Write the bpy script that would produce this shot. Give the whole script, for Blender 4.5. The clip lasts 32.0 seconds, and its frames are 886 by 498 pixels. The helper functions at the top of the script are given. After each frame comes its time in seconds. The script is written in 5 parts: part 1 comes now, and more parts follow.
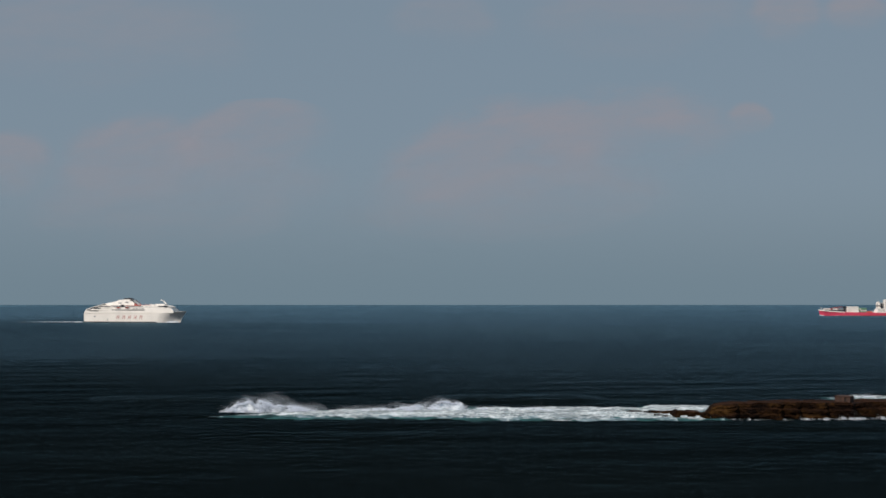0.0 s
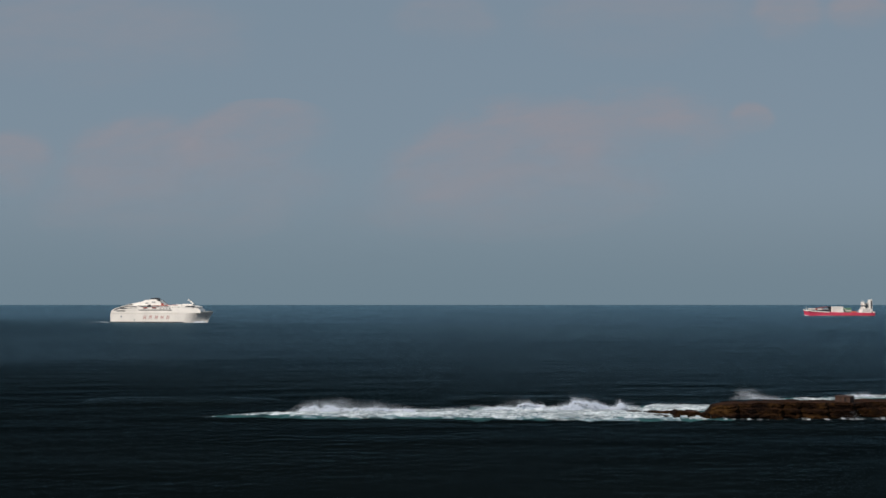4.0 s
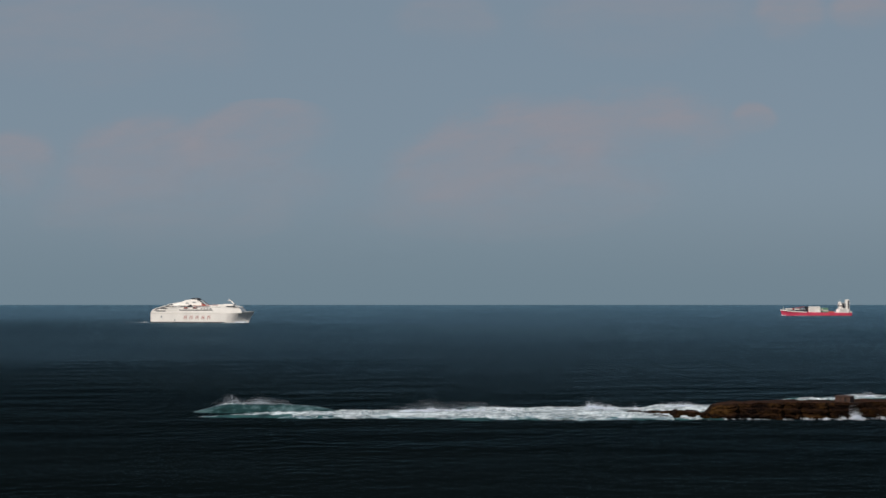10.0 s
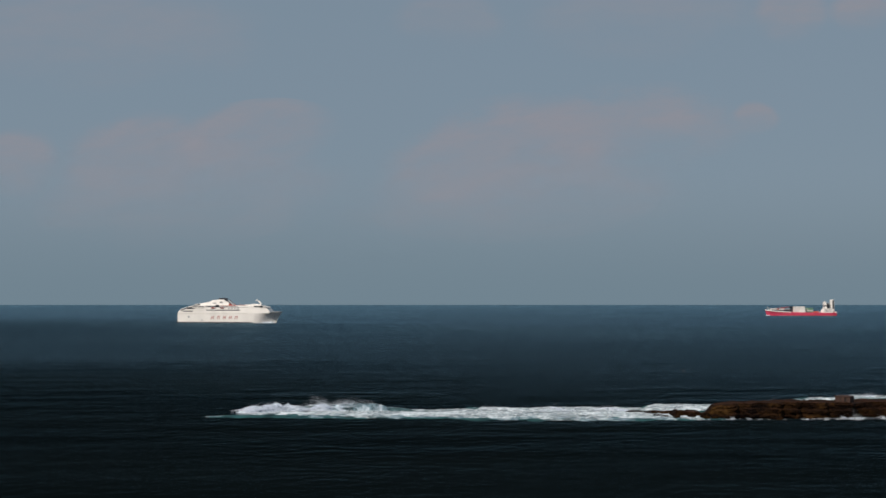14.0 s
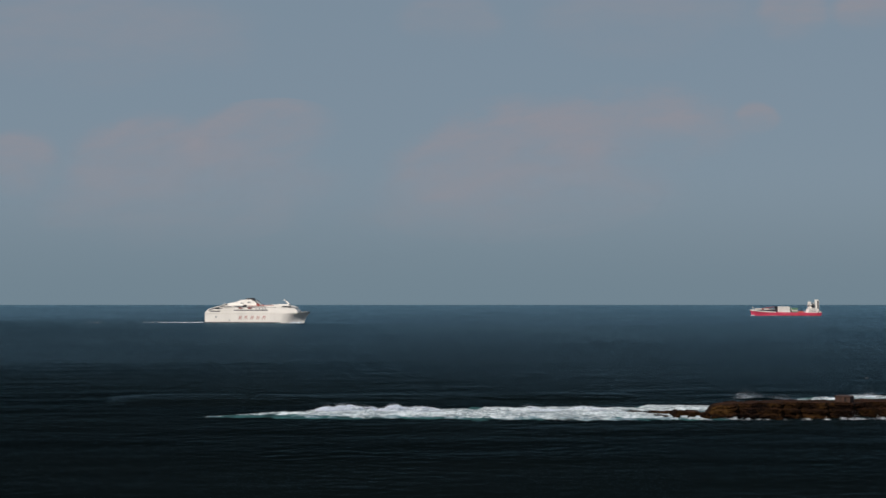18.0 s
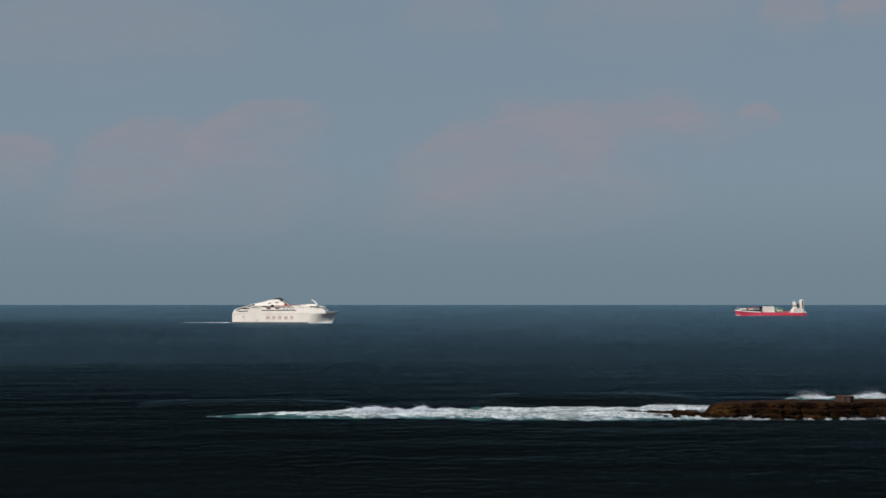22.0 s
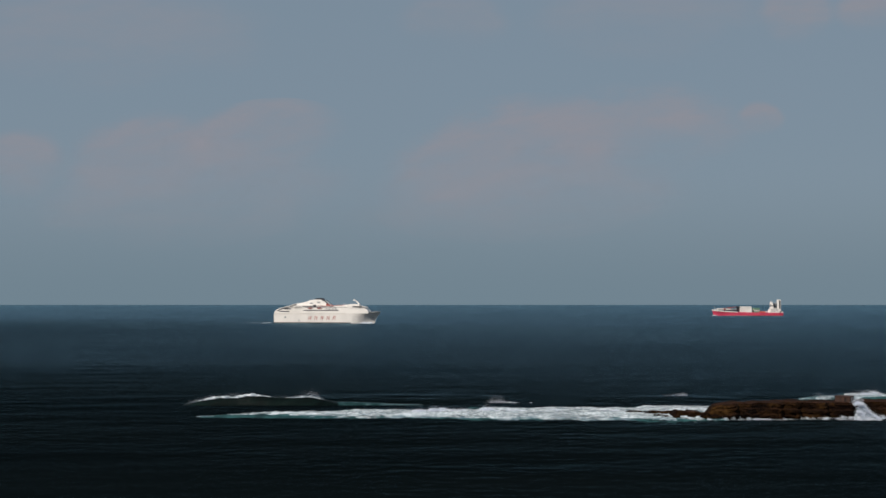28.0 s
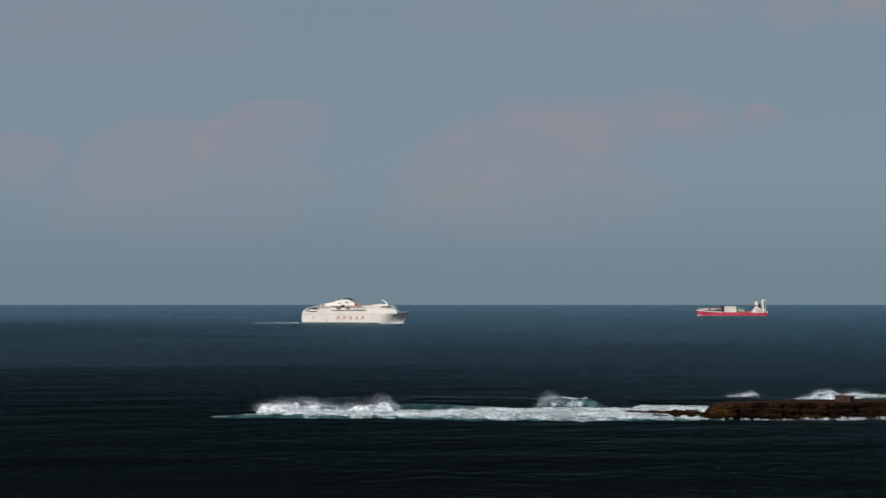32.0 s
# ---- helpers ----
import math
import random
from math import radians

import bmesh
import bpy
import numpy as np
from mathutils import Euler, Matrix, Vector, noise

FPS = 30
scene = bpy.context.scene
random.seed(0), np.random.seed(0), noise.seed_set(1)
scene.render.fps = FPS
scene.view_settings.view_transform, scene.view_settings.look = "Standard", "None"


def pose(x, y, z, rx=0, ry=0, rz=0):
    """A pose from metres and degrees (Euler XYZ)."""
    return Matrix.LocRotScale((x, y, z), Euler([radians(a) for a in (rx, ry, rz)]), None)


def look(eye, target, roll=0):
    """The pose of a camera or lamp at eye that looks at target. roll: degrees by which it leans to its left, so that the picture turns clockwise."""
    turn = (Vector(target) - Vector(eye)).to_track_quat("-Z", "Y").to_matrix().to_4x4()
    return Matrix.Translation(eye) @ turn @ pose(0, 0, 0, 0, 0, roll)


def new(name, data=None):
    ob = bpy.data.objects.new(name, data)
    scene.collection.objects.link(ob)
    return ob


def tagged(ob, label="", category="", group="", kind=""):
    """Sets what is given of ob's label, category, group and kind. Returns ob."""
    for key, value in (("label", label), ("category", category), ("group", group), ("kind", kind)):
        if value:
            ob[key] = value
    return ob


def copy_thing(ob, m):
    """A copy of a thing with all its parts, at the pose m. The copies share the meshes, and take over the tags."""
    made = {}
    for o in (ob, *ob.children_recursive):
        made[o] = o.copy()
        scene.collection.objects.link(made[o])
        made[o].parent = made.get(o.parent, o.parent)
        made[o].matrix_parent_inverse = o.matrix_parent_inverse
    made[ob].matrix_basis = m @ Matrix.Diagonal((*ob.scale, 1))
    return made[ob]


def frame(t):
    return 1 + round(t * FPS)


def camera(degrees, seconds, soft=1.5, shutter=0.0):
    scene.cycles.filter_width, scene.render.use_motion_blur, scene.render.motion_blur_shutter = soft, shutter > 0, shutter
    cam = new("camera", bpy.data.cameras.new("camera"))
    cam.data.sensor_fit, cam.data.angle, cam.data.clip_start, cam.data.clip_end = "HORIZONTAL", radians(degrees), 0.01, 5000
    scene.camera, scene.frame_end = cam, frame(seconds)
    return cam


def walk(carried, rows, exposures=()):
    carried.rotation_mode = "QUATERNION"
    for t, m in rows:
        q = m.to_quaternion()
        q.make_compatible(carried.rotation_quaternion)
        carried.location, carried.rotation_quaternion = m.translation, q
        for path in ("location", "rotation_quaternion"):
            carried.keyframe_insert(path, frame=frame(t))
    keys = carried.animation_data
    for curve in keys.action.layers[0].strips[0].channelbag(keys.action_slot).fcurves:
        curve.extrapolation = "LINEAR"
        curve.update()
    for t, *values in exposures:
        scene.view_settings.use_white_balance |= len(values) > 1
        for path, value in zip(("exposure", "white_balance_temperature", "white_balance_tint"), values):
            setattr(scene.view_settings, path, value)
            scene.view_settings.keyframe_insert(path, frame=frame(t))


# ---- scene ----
cam = camera(42.8, 32.0, soft=1.6)
EYE = 49.0
CAM_POSE = pose(0, 0, EYE, 90 + 2.27, 0, 0)
walk(cam, [(0.0, CAM_POSE), (32.0, CAM_POSE)], exposures=[(0.0, 0.0), (32.0, 0.0)])

# ---- world and sun ----
SUN_EL, SUN_AZ = 40.0, 226.0        # degrees; azimuth clockwise from +y (the way the camera looks)
world = bpy.data.worlds.new("sky")
scene.world = world
world.use_nodes = True
wn = world.node_tree.nodes
wl = world.node_tree.links
sky = wn.new("ShaderNodeTexSky")
sky.sky_type = "NISHITA"
sky.sun_disc = False
sky.sun_elevation = radians(SUN_EL)
sky.sun_rotation = radians(SUN_AZ)
sky.air_density, sky.dust_density, sky.ozone_density = 1.0, 2.0, 1.5
haze = wn.new("ShaderNodeMix")
haze.data_type = "RGBA"
haze.inputs[0].default_value = 0.93
haze.inputs[7].default_value = (1.96, 2.58, 3.20, 1)
wl.new(sky.outputs[0], haze.inputs[6])
wl.new(haze.outputs[2], wn["Background"].inputs[0])
wn["Background"].inputs[1].default_value = 0.1

sun = new("sun", bpy.data.lights.new("sun", "SUN"))
sun.data.energy = 4.3
sun.data.angle = radians(0.5)
sun.data.color = (1.0, 0.94, 0.86)
_az, _el = radians(SUN_AZ), radians(SUN_EL)
SUN_DIR = Vector((math.sin(_az) * math.cos(_el), math.cos(_az) * math.cos(_el), math.sin(_el)))
sun.matrix_world = look(SUN_DIR * 400, (0, 0, 0))


# ---- materials ----
def nodes_of(name):
    m = bpy.data.materials.new(name)
    m.use_nodes = True
    return m, m.node_tree.nodes, m.node_tree.links, m.node_tree.nodes["Principled BSDF"]


def noise_ramp(n, l, scale, stops, detail=4.0, coord="Object", stretch=(1, 1, 1), rough=0.55):
    """Noise in object space through a colour ramp. Returns the ramp node and the noise node."""
    tc = n.new("ShaderNodeTexCoord")
    mp = n.new("ShaderNodeMapping")
    mp.inputs["Scale"].default_value = stretch
    nz = n.new("ShaderNodeTexNoise")
    nz.inputs["Scale"].default_value = scale
    nz.inputs["Detail"].default_value = detail
    nz.inputs["Roughness"].default_value = rough
    rp = n.new("ShaderNodeValToRGB")
    while len(rp.color_ramp.elements) < len(stops):
        rp.color_ramp.elements.new(0.5)
    for e, (p, c) in zip(rp.color_ramp.elements, stops):
        e.position, e.color = p, (*c, 1)
    l.new(tc.outputs[coord], mp.inputs[0])
    l.new(mp.outputs[0], nz.inputs["Vector"])
    l.new(nz.outputs["Fac"], rp.inputs[0])
    return rp, nz


def mix_rgb(n, l, a, b, fac, blend="MIX"):
    mx = n.new("ShaderNodeMix")
    mx.data_type = "RGBA"
    mx.blend_type = blend
    for sock, v in ((mx.inputs[6], a), (mx.inputs[7], b), (mx.inputs[0], fac)):
        if isinstance(v, bpy.types.NodeSocket):
            l.new(v, sock)
        elif isinstance(v, tuple):
            sock.default_value = (*v, 1)
        else:
            sock.default_value = v
    return mx.outputs[2]


def bumped(n, l, p, height, strength, distance):
    b = n.new("ShaderNodeBump")
    b.inputs["Strength"].default_value = strength
    b.inputs["Distance"].default_value = distance
    l.new(height, b.inputs["Height"])
    l.new(b.outputs[0], p.inputs["Normal"])


def painted(name, colour, rough=0.45, wear=0.82, scale=0.35, metal=0.0):
    """Ship's paint: colour with large streaky stains and fine dirt."""
    m, n, l, p = nodes_of(name)
    dark = tuple(c * wear for c in colour)
    big, _ = noise_ramp(n, l, scale, [(0.35, dark), (0.6, colour)], 5, stretch=(1, 1, 0.35))
    fine, nz = noise_ramp(n, l, 3.0, [(0.3, (0.86, 0.86, 0.86)), (0.6, (1, 1, 1))], 3)
    col = mix_rgb(n, l, big.outputs[0], fine.outputs[0], 1.0, "MULTIPLY")
    l.new(col, p.inputs["Base Color"])
    p.inputs["Roughness"].default_value = rough
    p.inputs["Metallic"].default_value = metal
    bumped(n, l, p, nz.outputs["Fac"], 0.15, 0.05)
    return m


def sea_material():
    """Deep water: almost black below, a blue sky gloss that fails quickly as the view steepens."""
    m, n, l, p = nodes_of("sea_water")
    n.remove(p)
    big, _ = noise_ramp(n, l, 0.006, [(0.3, (0.0015, 0.0028, 0.0033)), (0.7, (0.0038, 0.0063, 0.0071))], 5, stretch=(0.4, 1, 1))
    dif = n.new("ShaderNodeBsdfDiffuse")
    l.new(big.outputs[0], dif.inputs[0])
    gl = n.new("ShaderNodeBsdfGlossy")
    wind, _ = noise_ramp(n, l, 0.011, [(0.3, (0.34, 0.56, 0.70)), (0.7, (0.52, 0.80, 0.96))], 4, stretch=(0.25, 1, 1))
    # dimmed gloss colour darkens the view's left: off the outer reef, and further out
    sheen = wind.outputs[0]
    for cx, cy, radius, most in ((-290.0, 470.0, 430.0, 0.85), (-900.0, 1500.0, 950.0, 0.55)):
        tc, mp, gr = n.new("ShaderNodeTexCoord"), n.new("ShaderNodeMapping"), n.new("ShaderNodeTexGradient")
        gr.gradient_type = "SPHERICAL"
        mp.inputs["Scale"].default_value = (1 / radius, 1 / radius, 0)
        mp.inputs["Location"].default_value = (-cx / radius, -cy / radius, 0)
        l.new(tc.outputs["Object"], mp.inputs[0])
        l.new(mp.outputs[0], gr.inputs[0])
        left_dim = n.new("ShaderNodeMapRange")
        left_dim.interpolation_type = "SMOOTHSTEP"
        left_dim.inputs[1].default_value, left_dim.inputs[2].default_value = 0.0, 0.7
        left_dim.inputs[3].default_value, left_dim.inputs[4].default_value = 0.0, most
        l.new(gr.outputs["Fac"], left_dim.inputs[0])
        sheen = mix_rgb(n, l, sheen, (0.14, 0.24, 0.30), left_dim.outputs[0])
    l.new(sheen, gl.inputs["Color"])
    gl.inputs["Roughness"].default_value = 0.3
    _, chop = noise_ramp(n, l, 0.16, [(0, (0, 0, 0)), (1, (1, 1, 1))], 8, stretch=(0.4, 1, 1), rough=0.74)
    b = n.new("ShaderNodeBump")
    b.inputs["Strength"].default_value = 1.0
    b.inputs["Distance"].default_value = 1.6
    l.new(chop.outputs["Fac"], b.inputs["Height"])
    l.new(b.outputs[0], gl.inputs["Normal"])
    soft = n.new("ShaderNodeBump")
    soft.inputs["Strength"].default_value = 1.0
    soft.inputs["Distance"].default_value = 0.19
    l.new(chop.outputs["Fac"], soft.inputs["Height"])
    fr = n.new("ShaderNodeFresnel")
    fr.inputs["IOR"].default_value = 1.33
    l.new(soft.outputs[0], fr.inputs["Normal"])
    pw = n.new("ShaderNodeMath")
    pw.operation = "POWER"
    pw.inputs[1].default_value = 9.1
    l.new(fr.outputs[0], pw.inputs[0])
    k = n.new("ShaderNodeMath")
    k.operation = "MULTIPLY"
    k.inputs[1].default_value = 0.99
    l.new(pw.outputs[0], k.inputs[0])
    mx = n.new("ShaderNodeMixShader")
    l.new(k.outputs[0], mx.inputs[0])
    l.new(dif.outputs[0], mx.inputs[1])
    l.new(gl.outputs[0], mx.inputs[2])
    l.new(mx.outputs[0], n["Material Output"].inputs[0])
    return m


def foam_material(name="foam", low=(0.30, 0.36, 0.41), high=(0.84, 0.865, 0.89), scale=0.9, a=0.36, b=0.58):
    m, n, l, p = nodes_of(name)
    rp, nz = noise_ramp(n, l, scale, [(a, low), (b, high)], 7, stretch=(0.6, 1, 1.2), rough=0.65)
    # greyer drifts a few metres long: thinner foam, with its lilac shade coloured in
    drift, _ = noise_ramp(n, l, 0.34, [(0.36, (0.52, 0.56, 0.64)), (0.60, (1, 1, 1))], 5, stretch=(0.55, 1, 1.3), rough=0.62)
    l.new(mix_rgb(n, l, rp.outputs[0], drift.outputs[0], 1.0, "MULTIPLY"), p.inputs["Base Color"])
    p.inputs["Roughness"].default_value = 0.9
    p.inputs["Specular IOR Level"].default_value = 0.15
    bumped(n, l, p, nz.outputs["Fac"], 1.0, 0.9)
    return m


def wave_water(name, low, high, lace):
    """Clear green water of a steepening wave, with a wet gloss."""
    m, n, l, p = nodes_of(name)
    rp, nz = noise_ramp(n, l, 0.3, [(0.32, low), (0.5, high), (0.64, lace)], 7, stretch=(0.5, 0.9, 0.9), rough=0.65)
    l.new(rp.outputs[0], p.inputs["Base Color"])
    p.inputs["Roughness"].default_value = 0.3
    p.inputs["Specular IOR Level"].default_value = 0.1
    bumped(n, l, p, nz.outputs["Fac"], 0.6, 0.8)
    return m


def rock_material():
    m, n, l, p = nodes_of("volcanic_rock")
    big, _ = noise_ramp(n, l, 0.10, [(0.40, (0.0035, 0.0013, 0.0006)), (0.52, (0.0135, 0.0058, 0.0017)), (0.70, (0.056, 0.0275, 0.0076))], 7, stretch=(1, 1, 1.8), rough=0.58)
    fine, nz = noise_ramp(n, l, 0.9, [(0.35, (0.4, 0.38, 0.35)), (0.62, (1, 1, 1))], 6)
    col = mix_rgb(n, l, big.outputs[0], fine.outputs[0], 1.0, "MULTIPLY")
    # reddish earth where the ground lies level
    geo = n.new("ShaderNodeNewGeometry")
    sep = n.new("ShaderNodeSeparateXYZ")
    l.new(geo.outputs["Normal"], sep.inputs[0])
    mr = n.new("ShaderNodeMapRange")
    mr.inputs[1].default_value, mr.inputs[2].default_value = 0.80, 0.96
    l.new(sep.outputs[2], mr.inputs[0])
    earth, _ = noise_ramp(n, l, 0.22, [(0.35, (0.011, 0.005, 0.0026)), (0.65, (0.034, 0.0145, 0.0075))], 5)
    l.new(mix_rgb(n, l, col, earth.outputs[0], mr.outputs[0]), p.inputs["Base Color"])
    p.inputs["Roughness"].default_value = 0.9
    p.inputs["Specular IOR Level"].default_value = 0.06
    bumped(n, l, p, nz.outputs["Fac"], 0.9, 0.7)
    return m


def cloud_material(name="cloud_vapour", density=0.72):
    """Thin vapour, its sunlight put in as glow: lets most of the sky through."""
    m = bpy.data.materials.new(name)
    m.use_nodes = True
    n, l = m.node_tree.nodes, m.node_tree.links
    n.clear()
    out = n.new("ShaderNodeOutputMaterial")
    tr = n.new("ShaderNodeBsdfTransparent")
    em = n.new("ShaderNodeEmission")
    em.inputs[0].default_value = (0.282, 0.270, 0.302, 1)
    mx = n.new("ShaderNodeMixShader")
    tc = n.new("ShaderNodeTexCoord")
    # the sheet's outline, torn by noise, crisp above and fading below
    info = n.new("ShaderNodeObjectInfo")
    far = n.new("ShaderNodeMath")
    far.operation = "MULTIPLY"
    far.inputs[1].default_value = 9000.0
    l.new(info.outputs["Random"], far.inputs[0])

    def drifted(scale, stops, detail, stretch, rough):
        rp, nz = noise_ramp(n, l, scale, stops, detail, stretch=stretch, rough=rough)
        shift = n.new("ShaderNodeVectorMath")
        shift.operation = "ADD"
        l.new(nz.inputs["Vector"].links[0].from_node.outputs[0], shift.inputs[0])
        l.new(far.outputs[0], shift.inputs[1])
        l.new(shift.outputs[0], nz.inputs["Vector"])
        return rp, nz

    _, tear = drifted(0.0042, [(0, (0, 0, 0)), (1, (1, 1, 1))], 7, (0.55, 1, 1.25), 0.62)
    mp = n.new("ShaderNodeMapping")
    mp.inputs["Location"].default_value = (-1, 0, -1)
    mp.inputs["Scale"].default_value = (2, 0, 2)
    l.new(tc.outputs["Generated"], mp.inputs[0])
    mid = n.new("ShaderNodeVectorMath")
    mid.operation = "SUBTRACT"
    mid.inputs[1].default_value = (0.5, 0.5, 0.5)
    l.new(tear.outputs["Color"], mid.inputs[0])
    push = n.new("ShaderNodeVectorMath")
    push.operation = "MULTIPLY_ADD"
    push.inputs[1].default_value = (0.9, 0, 1.7)
    l.new(mid.outputs[0], push.inputs[0])
    l.new(mp.outputs[0], push.inputs[2])
    grad = n.new("ShaderNodeTexGradient")
    grad.gradient_type = "SPHERICAL"
    l.new(push.outputs[0], grad.inputs[0])
    rim = n.new("ShaderNodeMapRange")
    rim.interpolation_type = "SMOOTHSTEP"
    rim.inputs[1].default_value, rim.inputs[2].default_value = 0.0, 0.5
    l.new(grad.outputs["Fac"], rim.inputs[0])
    # a plain fade well inside the sheet's edge
    hem = n.new("ShaderNodeTexGradient")
    hem.gradient_type = "SPHERICAL"
    l.new(mp.outputs[0], hem.inputs[0])
    edge = n.new("ShaderNodeMapRange")
    edge.interpolation_type = "SMOOTHSTEP"
    edge.inputs[1].default_value, edge.inputs[2].default_value = 0.02, 0.42
    l.new(hem.outputs["Fac"], edge.inputs[0])
    # thicker glow towards the top, put in for the sunlit crown
    sep = n.new("ShaderNodeSeparateXYZ")
    l.new(push.outputs[0], sep.inputs[0])
    lift = n.new("ShaderNodeMapRange")
    lift.interpolation_type = "SMOOTHSTEP"
    lift.inputs[1].default_value, lift.inputs[2].default_value = -0.75, 0.45
    lift.inputs[3].default_value = 0.22
    l.new(sep.outputs[2], lift.inputs[0])
    fibre, _ = drifted(0.0075, [(0.3, (0.35, 0.35, 0.35)), (0.66, (1, 1, 1))], 8, (0.45, 1, 1.3), 0.62)
    rp = n.new("ShaderNodeMath")
    rp.operation = "MULTIPLY"
    l.new(rim.outputs[0], rp.inputs[0])
    l.new(edge.outputs[0], rp.inputs[1])
    body = n.new("ShaderNodeMath")
    body.operation = "MULTIPLY"
    l.new(fibre.outputs[0], body.inputs[0])
    l.new(lift.outputs[0], body.inputs[1])
    mul = n.new("ShaderNodeMath")
    mul.operation = "MULTIPLY"
    l.new(rp.outputs[0], mul.inputs[0])
    l.new(body.outputs[0], mul.inputs[1])
    dens = n.new("ShaderNodeMath")
    dens.operation = "MULTIPLY"
    dens.inputs[1].default_value = density
    l.new(mul.outputs[0], dens.inputs[0])
    l.new(dens.outputs[0], mx.inputs[0])
    l.new(tr.outputs[0], mx.inputs[1])
    l.new(em.outputs[0], mx.inputs[2])
    l.new(mx.outputs[0], out.inputs[0])
    return m


def lace_material():
    """Foam lying on the water, torn into streaks that let the sea show through."""
    m, n, l, p = nodes_of("lace_foam")
    col, nz = noise_ramp(n, l, 0.75, [(0.36, (0.17, 0.25, 0.28)), (0.58, (0.80, 0.835, 0.865))], 8, stretch=(0.7, 0.8, 1), rough=0.74)
    l.new(col.outputs[0], p.inputs["Base Color"])
    p.inputs["Roughness"].default_value = 0.9
    p.inputs["Specular IOR Level"].default_value = 0.15
    bumped(n, l, p, nz.outputs["Fac"], 1.0, 1.0)
    hole, _ = noise_ramp(n, l, 0.5, [(0.36, (0.02, 0.02, 0.02)), (0.54, (1, 1, 1))], 8, stretch=(0.3, 0.7, 1), rough=0.72)
    patch, _ = noise_ramp(n, l, 0.07, [(0.3, (0.35, 0.35, 0.35)), (0.55, (1, 1, 1))], 4, stretch=(0.5, 1, 1))
    l.new(mix_rgb(n, l, hole.outputs[0], patch.outputs[0], 1.0, "MULTIPLY"), p.inputs["Alpha"])
    return m


def falling_material():
    """Thin falling water: blue-grey and half clear, with bright torn streaks running down it."""
    m, n, l, p = nodes_of("falling_water")
    col, nz = noise_ramp(n, l, 0.34, [(0.40, (0.06, 0.115, 0.135)), (0.54, (0.17, 0.24, 0.28)), (0.68, (0.62, 0.68, 0.74))], 6, stretch=(1.0, 0.6, 0.55), rough=0.62)
    l.new(col.outputs[0], p.inputs["Base Color"])
    p.inputs["Roughness"].default_value = 0.7
    p.inputs["Specular IOR Level"].default_value = 0.2
    bumped(n, l, p, nz.outputs["Fac"], 0.8, 0.6)
    hole, _ = noise_ramp(n, l, 0.3, [(0.36, (0.1, 0.1, 0.1)), (0.64, (1, 1, 1))], 6, stretch=(1.0, 0.6, 0.5), rough=0.6)
    l.new(hole.outputs[0], p.inputs["Alpha"])
    return m


def spray_material():
    """Flung droplets: white, and lit through as well as from the front."""
    m, n, l, p = nodes_of("spray")
    n.remove(p)
    rp, _ = noise_ramp(n, l, 0.8, [(0.35, (0.79, 0.82, 0.88)), (0.6, (0.87, 0.895, 0.95))], 3)
    d, t, mx = n.new("ShaderNodeBsdfDiffuse"), n.new("ShaderNodeBsdfTranslucent"), n.new("ShaderNodeMixShader")
    l.new(rp.outputs[0], d.inputs[0])
    l.new(rp.outputs[0], t.inputs[0])
    l.new(d.outputs[0], mx.inputs[1])
    l.new(t.outputs[0], mx.inputs[2])
    l.new(mx.outputs[0], n["Material Output"].inputs[0])
    return m


def low_sky_material():
    """Glowing grey-blue veil that darkens the lower sky, thickest at the horizon."""
    m = bpy.data.materials.new("low_sky_glow")
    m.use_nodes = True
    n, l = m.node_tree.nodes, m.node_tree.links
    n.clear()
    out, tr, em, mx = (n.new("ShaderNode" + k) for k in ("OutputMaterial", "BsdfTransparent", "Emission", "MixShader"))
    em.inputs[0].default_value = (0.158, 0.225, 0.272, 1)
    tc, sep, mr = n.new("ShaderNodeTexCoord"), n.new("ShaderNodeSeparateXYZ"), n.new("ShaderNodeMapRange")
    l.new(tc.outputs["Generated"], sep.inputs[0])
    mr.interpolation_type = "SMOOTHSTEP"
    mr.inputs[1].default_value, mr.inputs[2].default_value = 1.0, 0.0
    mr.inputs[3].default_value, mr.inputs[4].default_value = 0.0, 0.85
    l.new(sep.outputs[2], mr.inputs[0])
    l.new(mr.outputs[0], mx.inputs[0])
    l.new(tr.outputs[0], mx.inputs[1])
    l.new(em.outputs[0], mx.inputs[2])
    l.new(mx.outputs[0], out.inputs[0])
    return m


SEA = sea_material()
LACE = lace_material()
FALLING = falling_material()
FOAM = foam_material()
THIN_FOAM = foam_material("thin_foam", (0.03, 0.09, 0.10), (0.42, 0.5, 0.53), 0.4, 0.38, 0.62)
SPRAY = spray_material()
AERATED = foam_material("aerated_water", (0.006, 0.026, 0.028), (0.055, 0.17, 0.17), 0.14, 0.36, 0.72)
CLEAR_GREEN = wave_water("clear_green_water", (0.0006, 0.0018, 0.0015), (0.0012, 0.0042, 0.0034), (0.003, 0.009, 0.0075))
TEAL = wave_water("teal_water", (0.002, 0.009, 0.009), (0.013, 0.039, 0.041), (0.08, 0.13, 0.14))
ROCK = rock_material()
CLOUD = cloud_material()
VEIL = cloud_material("thin_veil", 0.36)
WHITE = painted("white_ship_paint", (0.85, 0.795, 0.745), 0.4, 0.9, 0.06)
CREAM = painted("cream_paint", (0.74, 0.7, 0.62), 0.5, 0.85, 0.1)
RED = painted("red_hull_paint", (0.66, 0.065, 0.125), 0.45, 0.78, 0.08)
RUST_RED = painted("red_oxide_paint", (0.36, 0.06, 0.04), 0.6, 0.75, 0.2)
BLACK = painted("black_antifouling_paint", (0.006, 0.006, 0.007), 0.6, 0.7)
